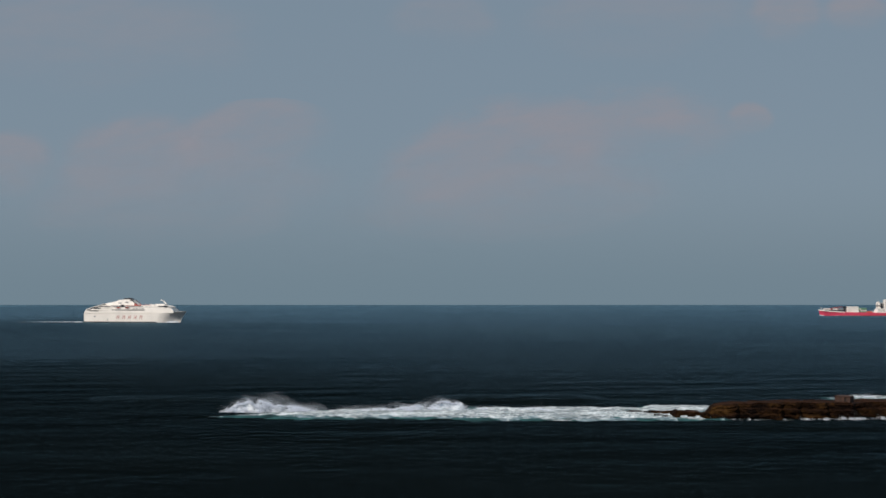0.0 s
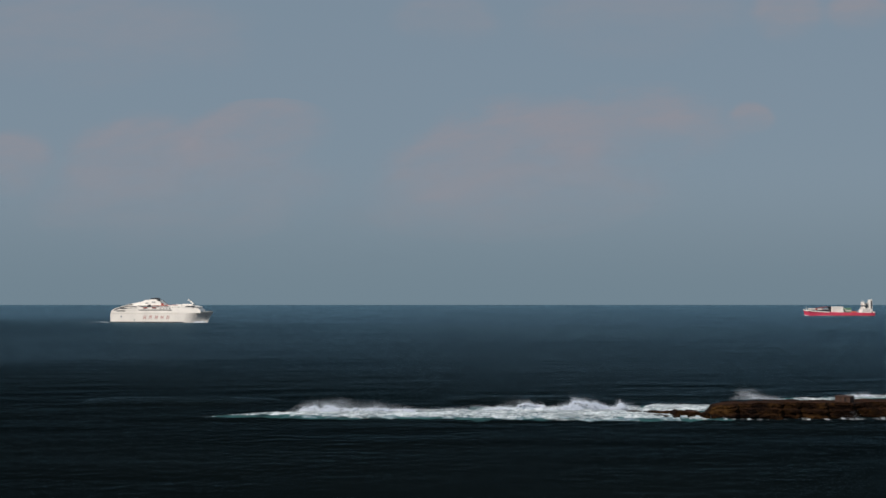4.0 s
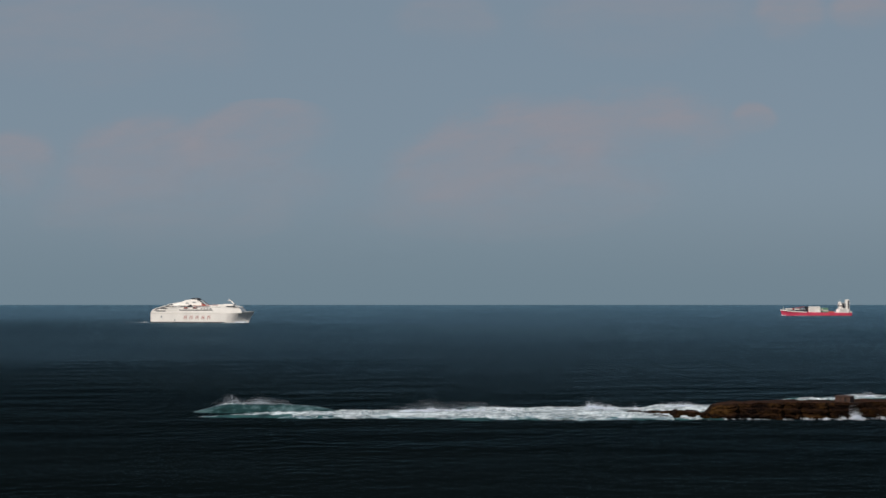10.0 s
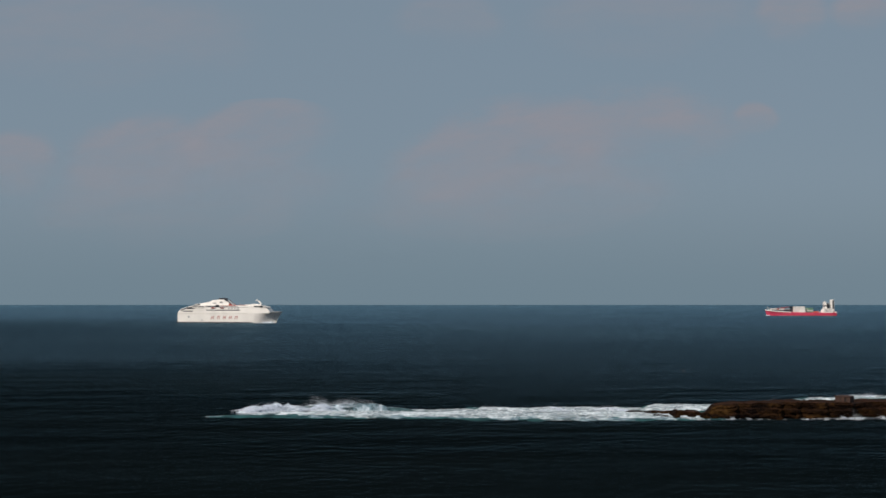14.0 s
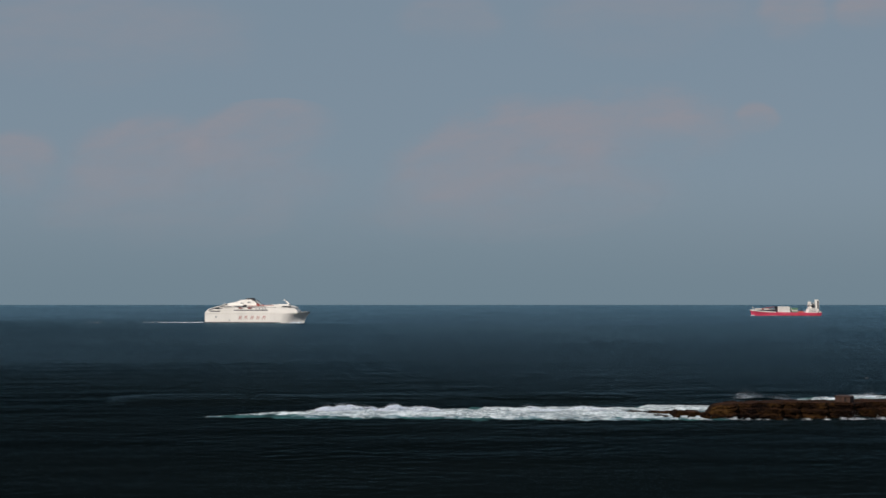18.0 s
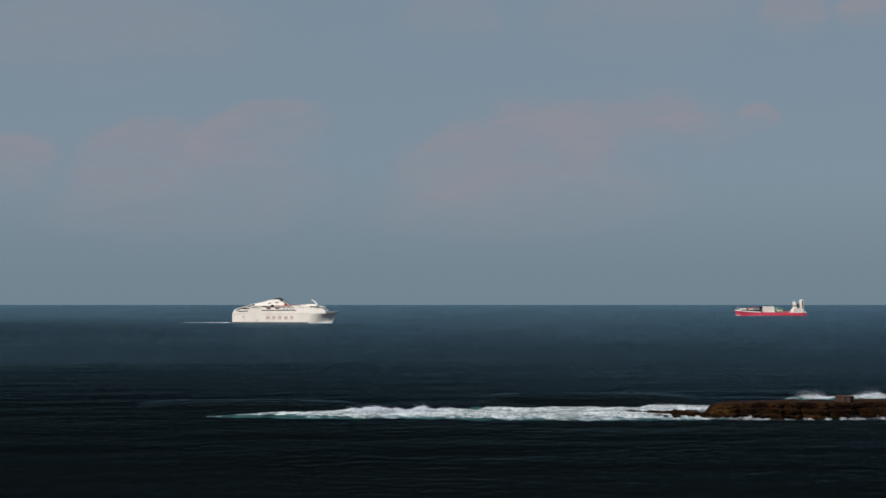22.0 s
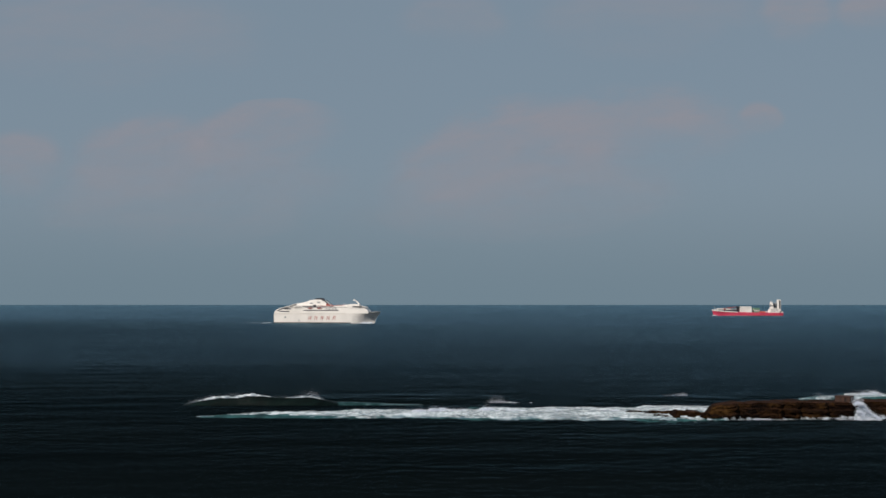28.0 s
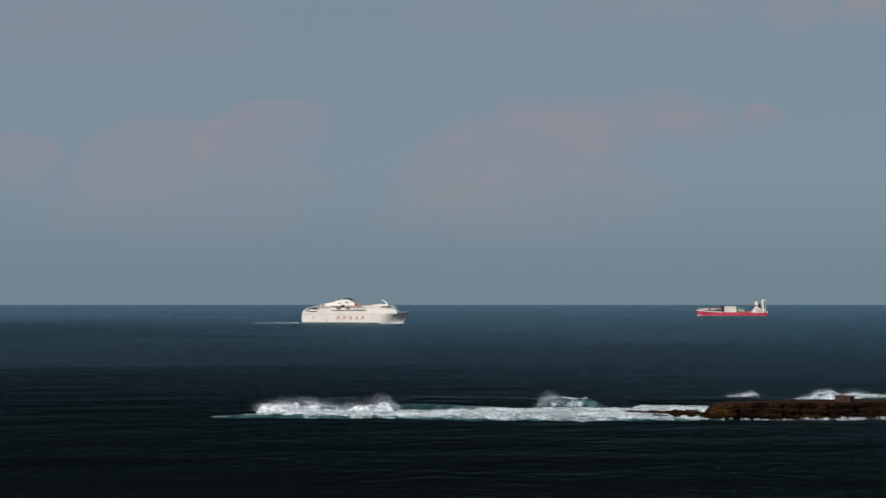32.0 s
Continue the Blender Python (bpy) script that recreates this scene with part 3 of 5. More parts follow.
    part("foredeck", profile([(73, 17.6), (73, 18.9), (90.5, 19.5), (90.5, 18.6)], 4.6, 0.1), GREY, ferry, "grey mooring deck at the bow")
    for x, y in ((78, -3.4), (78, 3.4), (84, -2.0), (84, 2.0)):
        part("bollard", tube(bmesh.new(), (x, y, 18.8), (x, y, 20.3), 0.5), DARK, ferry)
    part("jack_staff", tube(bmesh.new(), (91.0, 0, 19.0), (92.4, 0, 24.0), 0.18, 0.1), GREY, ferry)
    # stepped decks aft: dark gaps between them, white rails above
    for x0, x1, z in ((-72, -40, 20.6), (-58, -38, 24.6)):
        part("deck_edge", box(x0, x1, -13.1, -12.4, z, z + 0.35, bevel=0.04), CREAM, ferry, "tan deck edge")
    for x in (-34, -28, -12, -4):
        part("deck_stanchion", box(x, x + 0.5, -12.6, -12.1, 22.0, 25.8), WHITE, ferry)
    part("life_raft_rack", box(-19.5, -14.0, -12.6, -11.0, 27.0, 30.6, bevel=0.2), DARK, ferry, "dark rack of rafts by the funnel")
    part("roof_rail", box(12, 34, -10.6, -10.3, 29.3, 30.0, bevel=0.04), RUST_RED, ferry, "dark red rail along the roof")
    part("monkey_island", box(40, 58, -7, 7, 29.4, 31.6, bevel=0.2), WHITE, ferry)
    bm = tube(bmesh.new(), (57.5, 0, 31.0), (48.0, 0, 39.6), 1.0, 0.55)
    tube(bm, (58, 0, 31.2), (52.6, 0, 37.0), 0.5, 0.4)
    mast = part("mast", bm, WHITE, ferry, "raked white signal mast")
    part("radar_bar", box(46.5, 50.5, -2.2, 2.2, 37.4, 37.9, bevel=0.1), WHITE, mast)
    part("deck_pole", tube(bmesh.new(), (18, 3, 29), (18, 3, 33.5), 0.25), GREY, ferry)
    part("deck_pole", tube(bmesh.new(), (28, -3, 29), (28, -3, 32.5), 0.25), GREY, ferry)
    # dark strip, not a rail: shade under the stern arch put into colour
    part("stern_rail", box(-66, -40, -12.3, -11.9, 26.6, 27.6, bevel=0.05), DARK, ferry, "dark strip painted as the shade under the stern arch")
    # dark plate painted for the shade in a deckhouse opening
    part("upper_deck_gap", box(-38, -14, -11.8, -11.3, 27.9, 28.9, bevel=0.05), DARK, ferry, "dark plate for the shade of a deckhouse opening")
    for x, w in ((30, 6), (22, 4), (36, 3)):
        part("deck_locker", box(x, x + w, -8, -2, 29.3, 30.9, bevel=0.15), GREY if w == 4 else WHITE, ferry)
    # five groups of slanted red bars and a small emblem on the side
    for k, x in enumerate((-24.6, -14.3, -3.7, 6.6, 16.9)):
        bm = block(bmesh.new(), x - 2.6, x - 1.7, -13.32, -13.0, 6.2, 12.0, 0.05, rake=1.5)
        block(bm, x + 1.0, x + 1.9, -13.32, -13.0, 6.2, 12.0, 0.05, rake=0.9)
        block(bm, x - 0.4, x + 0.6, -13.3, -13.0, (7.6, 9.6, 8.0, 7.6, 9.6)[k], (9.4, 11.6, 10.6, 9.4, 11.6)[k], 0.05, rake=0.4)
        part("red_mark", bm, FADED_RED, hull, "red painted bars")
    part("emblem", box(-68.2, -65.6, -13.12, -12.7, 8.6, 11.4, bevel=0.1), GREY, hull, "small grey-blue emblem")
    part("pilot_door", box(-44, -42.2, -13.3, -12.8, 3.0, 5.4, bevel=0.05), GREY, hull)
    part("pilot_door", box(80.2, 82.2, -3.3, 3.3, 9.4, 11.0, bevel=0.05), DARK, hull, "dark anchor pocket")
    # water thrown up along the forebody
    part("bow_wave", foam_ridge(46, 9, 2.7, 71, [(0, 0.15), (0.55, 0.6), (0.85, 1.0), (0.97, 0.6), (1, 0)], (63, -6.5), -9), FOAM, ferry, "white water along the bow")
    part("side_wash", foam_ridge(44, 4, 0.6, 72, [(0, 0.0), (0.3, 0.2), (0.6, 0.5), (1, 0.7)], (48, -13.6), -4), FOAM, ferry, "thin line of foam along the hull")
    return tagged(ferry, "large white passenger ferry under way with red side marks", "ferry")


def container_mesh(length=12.2, h=2.59, w=2.44):
    """A steel box with ribbed long sides and corner posts."""
    bm = block(bmesh.new(), 0.1, length - 0.1, 0.06, w - 0.06, 0.08, h - 0.08)
    for x in (0, length - 0.3):
        for y in (0, w - 0.2):
            block(bm, x, x + 0.3, y, y + 0.2, 0, h)
    n = 9
    for k in range(n):
        x = 0.6 + k * (length - 1.2) / n
        block(bm, x, x + (length - 1.2) / n * 0.5, 0.0, w, 0.2, h - 0.2)
    me = bpy.data.meshes.new("container")
    bm.to_mesh(me)
    bm.free()
    return me


def build_cargo_ship():
    ship = new("cargo_ship")
    L = (0.0, 0.15, 0.3, 0.5, 0.7, 0.85, 1.0)
    # built with its bow towards +x, turned when it is set afloat
    st = [(-79, -79, 9.0, 11.0, 6.6), (-70, -70, 11.0, 11.8, 6.6), (-40, -40, 12, 12, 6.9), (0, 0, 12, 12, 7.4), (30, 30, 11.8, 12, 8.4),
          (52, 53, 8.5, 11.2, 9.6), (66, 68.5, 4.0, 8.4, 11.2), (74, 77, 1.2, 3.6, 12.2), (76, 79, 0.1, 0.4, 12.8)]
    hull = part("hull", hull_form(st, L), RED, ship, "bright red hull")
    white_rail = [(x1, y, z) for x1, y, z in ((24, 12.05, 7.9), (40, 11.75, 8.9), (53, 11.3, 9.6), (68.5, 8.5, 11.2), (77, 3.7, 12.2), (79.1, 0.45, 12.8))]
    bm = bmesh.new()
    for side in (-1, 1):
        secs = []
        for x, y, z in white_rail:
            o = side * (y + 0.05)
            i = side * (y - 0.35)
            secs.append([(x, o, z - 0.9), (x, o, z + 1.1), (x, i, z + 1.1), (x, i, z - 0.9)])
        loft(bm, secs)
    part("bulwark", bm, WHITE, hull, "white bow bulwark")
    part("boot_top", box(-74, 40, -12.06, 12.06, -0.5, 0.8, bevel=0.1), RUST_RED, hull)
    me = container_mesh()
    meshes = {}
    for m in (CREAM, WHITE, GREY, GREEN, ORANGE, BLUE):
        c = me.copy()
        c.materials.append(m)
        meshes[m.name] = c

    def stack(x, cols, z, tiers, rows, mats):
        rng = np.random.RandomState(int(x * 7 + 900) % 1000)
        for i in range(cols):
            for t in range(tiers):
                for r in range(rows):
                    m = mats[rng.randint(len(mats))]
                    ob = new("container", meshes[m.name])
                    ob.parent = ship
                    ob.location = (x + i * 12.5, -rows * 1.25 + r * 2.5, z + t * 2.6)

    stack(-7.5, 2, 7.5, 5, 8, [WHITE, WHITE, CREAM, WHITE])
    stack(26.0, 2, 13.2, 1, 8, [WHITE, WHITE, CREAM, GREY])
    stack(53.6, 1, 13.6, 1, 5, [WHITE])
    stack(-26.0, 1, 7.3, 4, 7, [GREEN, GREEN, CREAM])
    stack(-38.5, 1, 7.0, 1, 7, [ORANGE, ORANGE])
    for x0, x1, y in ((-8.0, 5.0, -12.0), (-8.0, 5.0, 9.4)):
        part("hatch_cover", box(x0, x1, y, y + 2.6, 7.2, 11.2, bevel=0.1), WHITE, ship)
    # coamings coloured dark to stand for the shaded gap under the containers
    part("hatch_coaming", box(24.5, 52, -10.6, 10.6, 8.0, 13.2, bevel=0.1), DARK, ship, "dark coaming put in for the gap under the containers")
    part("hatch_coaming", box(53, 66.5, -6.4, 6.4, 10.0, 13.6, bevel=0.1), DARK, ship, "dark coaming put in for the gap under the containers")
    bm = block(bmesh.new(), 19.4, 22.6, -4, 4, 7.5, 19.6, 0.2)
    block(bm, 17.6, 24.4, -5, 5, 19.0, 20.6, 0.2)
    part("deck_crane", bm, DARK, ship, "dark deck crane pedestal")
    part("crane_jib", tube(bmesh.new(), (22, -2, 19.8), (47, -2, 17.2), 0.8, 0.5), RUST_RED, ship, "red jib laid over the containers")
    for x in (38.6, 51.2):
        part("lashing_bridge", box(x, x + 0.9, -10.5, 10.5, 13.0, 16.6, bevel=0.05), RUST_RED, ship, "red lashing frame between containers")
    for x in (-20, -44, -47):
        part("vent_post", tube(bmesh.new(), (x, -9.5, 7.0), (x, -9.5, 10.4), 0.5), WHITE, ship)
    part("stern_rail", box(-78.5, -76.5, -10.5, 10.5, 6.5, 9.2, bevel=0.1), WHITE, ship)
    bm = tube(bmesh.new(), (71, 0, 11.5), (73.5, 0, 20.5), 0.7, 0.4)
    tube(bm, (66, 0, 11.5), (68, 0, 16.0), 0.6, 0.4)
    part("fore_mast", bm, WHITE, ship)
    part("windlass", box(68, 73, -3, 3, 11.6, 13.4, bevel=0.2), GREY, ship)
    # accommodation and towers aft
    house = part("accommodation", profile([(-49, 6.4), (-50, 12.0), (-53, 16.2), (-68, 16.6), (-70, 12.0), (-71, 6.4)], 11, 0.25), WHITE, ship)
    for z in (9.4, 12.4, 14.8):
        for k in range(5):
            x = -66 + k * 3.1
            part("window", box(x, x + 1.7, -11.1, 11.1, z - 0.6, z + 0.5, bevel=0.04), GLASS, house)
    tower = part("bridge_tower", profile([(-52.4, 16.2), (-53.4, 24), (-52.6, 26), (-53.2, 31), (-56.6, 31), (-56.8, 26), (-58.6, 24), (-59, 16.2)], 6.0, 0.25), WHITE, ship)
    part("bridge_window", box(-58.9, -52.2, -6.1, 6.1, 21.0, 22.8, bevel=0.06), GLASS, tower)
    part("bridge_wing", box(-57.5, -54, -11, 11, 23.2, 24.4, bevel=0.12), WHITE, tower)
    part("funnel", profile([(-61.4, 16), (-61.8, 29), (-65.4, 29.4), (-66, 16)], 3.2, 0.3), GREY, ship, "grey funnel")
    part("stern_tower", profile([(-67.6, 9), (-68.2, 33), (-69, 36), (-74.4, 36.2), (-75, 33), (-75.2, 9)], 5.0, 0.3), WHITE, ship, "tall white tower at the stern")
    part("lattice_frame", profile([(-59.5, 9), (-59.5, 27), (-61.2, 27), (-61.2, 9)], 8.0, 0.1), DARK, ship, "dark frame between the towers")
    # shade between the tower's columns, put on as a dark plate
    part("tower_gap", box(-74.0, -71.0, -5.15, 5.15, 15, 34, bevel=0.1), DARK, ship, "dark plate for the shade in the tower's gap")
    part("mast", tube(bmesh.new(), (-55, 0, 31), (-55, 0, 35), 0.35, 0.2), WHITE, ship)
    part("bow_wave", foam_ridge(22, 8, 3.0, 73, [(0, 0.2), (0.6, 0.5), (0.85, 1), (1, 0)], (70, 3.2), 12), FOAM, ship, "white water at the bow")
    part("side_wash", foam_ridge(90, 5, 1.2, 74, [(0, 0.2), (0.5, 0.4), (1, 0.7)], (10, 12.6), 0), FOAM, ship, "thin line of foam along the hull")
    return tagged(ship, "red cargo ship with white towers aft and stacked pale containers", "ship")


# ---- gulls ----
def build_gull():
    """A white sea bird on the wing, head towards +x."""
    gull = new("gull")
    secs = []
    for x, r in ((-0.30, 0.03), (-0.2, 0.075), (-0.02, 0.1), (0.14, 0.085), (0.22, 0.06), (0.28, 0.058), (0.33, 0.03)):
        secs.append([(x, r * math.cos(a), r * 0.9 * math.sin(a) + 0.02 * (x > 0.2)) for a in (2 * math.pi * k / 8 for k in range(8))])
    part("body", loft(bmesh.new(), secs), FEATHER, gull)
    for side in (-1, 1):
        secs = []
        for y, x0, x1, z in ((0.07, -0.12, 0.16, 0.05), (0.3, -0.06, 0.2, 0.16), (0.5, -0.06, 0.15, 0.17), (0.75, -0.16, -0.02, 0.12), (0.88, -0.24, -0.2, 0.09)):
            m = (x0 + x1) / 2
            secs.append([(x0, side * y, z), (m, side * y, z + 0.025), (x1, side * y, z), (m, side * y, z - 0.012)])
        part("wing", loft(bmesh.new(), secs), FEATHER, gull, "long narrow wing held out")
    part("tail", loft(bmesh.new(), [[(x, -w, 0.0), (x, w, 0.0), (x, w, 0.02), (x, -w, 0.02)] for x, w in ((-0.26, 0.05), (-0.46, 0.1))]), FEATHER, gull)
    part("beak", loft(bmesh.new(), [[(0.32, 0.02 * math.cos(a), 0.015 + 0.02 * math.sin(a)) for a in (0, 1.57, 3.14, 4.71)], [(0.41, 0.004 * math.cos(a), 0.005 + 0.004 * math.sin(a)) for a in (0, 1.57, 3.14, 4.71)]]), ORANGE, gull)
    return tagged(gull, "white gull gliding low over the dark sea", "gull", "gulls over the islet")


# ---- surf ----
def envelope(env, u):
    return np.interp(u, [p for p, _ in env], [h for _, h in env])


def foam_ridge(length, width, height, seed, env, at=(0, 0), yaw=0.0, steep=0.3, material=None, cell=0.45, sink=0.55, rough=1.0):
    """Broken white water: a long lumpy mound, steeper on its front (-y). env: heights along it."""
    nx, ny = max(12, int(length / cell)), max(16, int(width / 0.28))
    U, S = np.meshgrid(np.linspace(0, 1, nx), np.linspace(-1, 1, ny))
    V = np.where(S < 0.2, -1 + (S + 1) / 1.2 * 0.85, -0.15 + (S - 0.2) / 0.8 * 1.15)
    X, Y = (U - 0.5) * length, V * width / 2
    bend = 0.12 * width * fbm2(X / 9, X * 0 + seed, seed, 3)
    v = (Y - bend) / (width / 2) + 0.25
    prof = np.where(v < 0, np.exp(-(v / steep) ** 2), np.exp(-(v / 0.62) ** 2))
    e = envelope(env, U) * (1 + 0.7 * rough * fbm2(X / 5, X * 0 + 9, seed + 1, 3, 0.5))
    lump = 0.72 + 0.62 * rough * fbm2(X / 5.0, Y / 2.2, seed + 2, 5, 0.6)
    Z = height * e * prof * lump
    billow = np.abs(fbm2(X / 2.1, Y / 1.7, seed + 3, 4, 0.62))
    Z += 0.55 * rough * height ** 0.7 * (billow - 0.22) * np.minimum(1, e * 2) * (0.35 + 0.65 * prof)
    rim = smooth(0, 0.08, U) * smooth(1, 0.92, U) * smooth(-1, -0.8, V) * smooth(1, 0.8, V)
    Z = Z * rim - (1 - rim) * (0.4 + sink) - 0.28 - sink * (1 - np.clip(e * prof * 2.2, 0, 1))
    X = X + 0.5 * fbm2(X / 1.6, Y / 1.6, seed + 4, 3) * rim
    Y = Y - 0.35 * np.clip(Z, 0, 3) * (0.5 + fbm2(X / 3.0, Z / 1.5, seed + 5, 3)) * rim
    a = radians(yaw)
    return grid_mesh("foam", at[0] + X * math.cos(a) - Y * math.sin(a), at[1] + X * math.sin(a) + Y * math.cos(a), Z, material or FOAM)


def tri_mesh(name, co, material):
    """A cloud of loose triangles from an array (n, 3, 3)."""
    n = len(co)
    me = bpy.data.meshes.new(name)
    me.vertices.add(n * 3)
    me.vertices.foreach_set("co", co.reshape(-1).astype(np.float32))
    me.loops.add(n * 3)
    me.loops.foreach_set("vertex_index", np.arange(n * 3, dtype=np.int32))
    me.polygons.add(n)
    me.polygons.foreach_set("loop_start", np.arange(0, n * 3, 3, dtype=np.int32))
    me.materials.append(material)
    me.update(calc_edges=True)
    return me


def spray_cloud(count, length, width, height, env, seed, plume=0.35, lean=-0.25, size=(0.05, 0.17), steep=0.3, rough=1.0):
    """Droplets and torn foam: thick over the front of a breaking crest, thinning out in plumes above it."""
    rng = np.random.RandomState(seed)
    u = rng.rand(count * 5)
    u = u[rng.rand(count * 5) < envelope(env, u) + 0.05][:int(count * 1.7)]
    n = len(u)
    e = envelope(env, u)
    x = (u - 0.5) * length
    top = height * e * (0.94 + 0.66 * rough * fbm2(x / 5, x * 0 + 9, seed - 39, 3, 0.5))
    body = rng.rand(n) > plume
    h = np.where(body, rng.rand(n) ** 0.8 * 0.95, 0.45 + 0.85 * rng.beta(1.3, 2.4, n))
    mist = ~body & (rng.rand(n) < 0.4)
    h = np.where(mist, 0.6 + 1.15 * rng.beta(1.0, 3.0, n), h)
    z = top * h
    clump = fbm2(x / 3.0 + z * 0.12, z / 1.7, seed + 2, 4, 0.6)
    keep = rng.rand(n) < np.where(h < 0.85, 0.03 + 0.5 * (1 - rough) + (0.75 - 0.4 * (1 - rough)) * smooth(-0.05, 0.42, clump), 0.45 + 0.55 * smooth(-0.35, 0.35, clump))
    v = -steep * np.sqrt(-np.log(np.clip(h, 0.02, 0.98)))
    bend = 0.12 * width * fbm2(x / 9, x * 0 + seed - 40, seed - 40, 3)
    y = width / 2 * (v - 0.25) + bend - 0.35 * np.clip(z, 0, 3) * 0.5 + rng.normal(-0.35, 0.45, n) + np.where(body, 0, rng.normal(0.6, 1.0, n))
    x = x + lean * np.maximum(0, z - 0.6 * top) * rng.uniform(0.5, 2.0, n) + rng.normal(0, 0.4, n)
    c = np.stack([x, y, z], -1)[keep][:count]
    r = (rng.uniform(*size, n) * np.where(body, 0.8, np.where(mist, 0.27, 0.42)))[keep][:count]
    co = c[:, None, :] + rng.normal(0, 1, (len(c), 3, 3)) * r[:, None, None]
    return tri_mesh("spray", co, SPRAY)


def mist_bank(count, length, width, height, env, seed, low=0.3, size=(0.018, 0.05), lean=-0.45):
    """Fine spray blown back over a curling crest: thick at the crest, thinning out above it."""
    rng = np.random.RandomState(seed)
    u = rng.rand(count * 5)
    u = u[rng.rand(count * 5) < envelope(env, u) ** 1.3][:int(count * 1.9)]
    n = len(u)
    x = (u - 0.5) * length
    top = height * envelope(env, u) ** 0.6 * (0.86 + 0.5 * fbm2(x / 9, x * 0 + 9, seed + 1, 2, 0.45))
    h = low + (1.45 - low) * rng.beta(1.25, 3.0, n)
    z = top * h
    clump = fbm2(x / 6.0 + z * 0.3, z / 3.6, seed + 2, 3, 0.5)
    keep = rng.rand(n) < 0.25 + 0.75 * smooth(-0.5, 0.45, clump)
    x = x + rng.normal(0, 0.9, n) + lean * np.maximum(0, h - 0.55) * top
    y = rng.normal(0, width * 0.1, n) + 0.5 * h * top
    c = np.stack([x, y, z + rng.normal(0, 0.3, n)], -1)[keep][:count]
    r = rng.uniform(*size, n)[keep][:count]
    co = c[:, None, :] + rng.normal(0, 1, (len(c), 3, 3)) * r[:, None, None]
    return tri_mesh("spray", co, SPRAY)


def falling_lip(length, height, throw, seed, env, peel=0.25):
    """The sheet of water that a curling crest throws forward: an arc from the crest down to the trough, torn into streaks."""
    U, S = np.meshgrid(np.linspace(0, 1, int(length / 0.4)), np.linspace(0, 1, 26))
    X = (U - 0.5) * length
    e = envelope(env, U)
    a = S * math.pi * 0.5
    fold = 0.35 * fbm2(X / 1.7, S * 1.2, seed, 4, 0.6)
    Y = -throw * e * np.sin(a) + fold * S
    Z = height * e * (1 + 0.12 * fbm2(X / 6, X * 0, seed + 1, 3)) * (1 - 0.96 * (1 - np.cos(a)) ** 1.25) + 0.25 * fold
    X = X + peel * height * S * S + 0.3 * fbm2(X / 2.2, S * 3, seed + 2, 3)
    return grid_mesh("lip", X, Y, Z, FALLING)


def foam_sheet(length, width, seed, rise, taper=(0.1, 0.1), material=None, reach=0.55, cell=0.42):
    """A raft of foam on the water: low relief that dips under the surface where the foam is torn."""
    nx, ny = int(length / cell), int(width / (cell * 1.1))
    U, V = np.meshgrid(np.linspace(0, 1, nx), np.linspace(-1, 1, ny))
    X, Y = (U - 0.5) * length, V * width / 2
    w = smooth(0, taper[0], U) * smooth(1, 1 - taper[1], U)
    edge = w * (0.85 + 0.2 * fbm2(X / 8, X * 0, seed, 4)) - np.abs(V + (1 - w) * 0.75)
    inside = smooth(-0.12, 0.3, edge)
    tear = fbm2(X / 9, Y / 3.2, seed + 1, 6, 0.62)
    fine = np.abs(fbm2(X / 2.1, Y / 2.3, seed + 2, 4, 0.62)) * (0.55 + 0.9 * fbm2(X / 14, Y / 9, seed + 3, 3))
    Z = inside * (rise + reach * tear) + 0.95 * (fine - 0.1) * inside - 0.75 * (1 - inside) - 0.1
    return grid_mesh("foam", X, Y, Z, material or FOAM)


def wave_face(length, width, height, seed, env, material, front=0.36, back=0.55, keel=3.0):
    """The smooth rising front of a wave before it breaks."""
    nx, ny = int(length / 0.9), int(width / 0.7)
    U, V = np.meshgrid(np.linspace(0, 1, nx), np.linspace(-1, 1, ny))
    X, Y = (U - 0.5) * length, V * width / 2
    v = V + 0.15
    prof = np.where(v < 0, np.exp(-(v / front) ** 2), np.exp(-(v / back) ** 2))
    e = envelope(env, U) * smooth(0, 0.3, U) * smooth(1, 0.7, U)
    Z = height * e * prof * (1 + 0.25 * fbm2(X / 16, Y / 5, seed, 4)) - 0.6 * (1 - np.clip(e * prof * keel, 0, 1))
    return grid_mesh("face", X, Y, Z, material)


def crest_foam(face, seed, x0, x1, env, thick):
    """The line of white water that feathers along a wave's crest, following the crest of its face."""
    length, width, height = face[:3]
    nx = int((x1 - x0) / 0.22)
    X, S = np.meshgrid(np.linspace(x0, x1, nx), np.linspace(-1, 1, 15))
    U = X / length + 0.5
    mid = -0.075 * width
    e = envelope(face[3], U) * smooth(0, 0.3, U) * smooth(1, 0.7, U)
    crest = height * e * (1 + 0.25 * fbm2(X / 16, X * 0 + mid / 5, seed, 4))
    body = thick * envelope(env, (X - x0) / (x1 - x0)) * (0.75 + 0.9 * fbm2(X / 3.2, X * 0 + 3, seed + 5, 4, 0.6))
    lump = 1 + 0.7 * fbm2(X / 0.9, S * 1.1, seed + 6, 3, 0.6)
    Y = mid + S * np.maximum(body, 0) * 1.3 - 0.3 * (1 - S * S)
    Z = crest - 0.35 + np.maximum(body, -0.2) * np.sqrt(np.clip(1 - S * S, 0, 1)) * lump * 1.5
    return grid_mesh("crest_foam", X, Y, Z, FOAM)


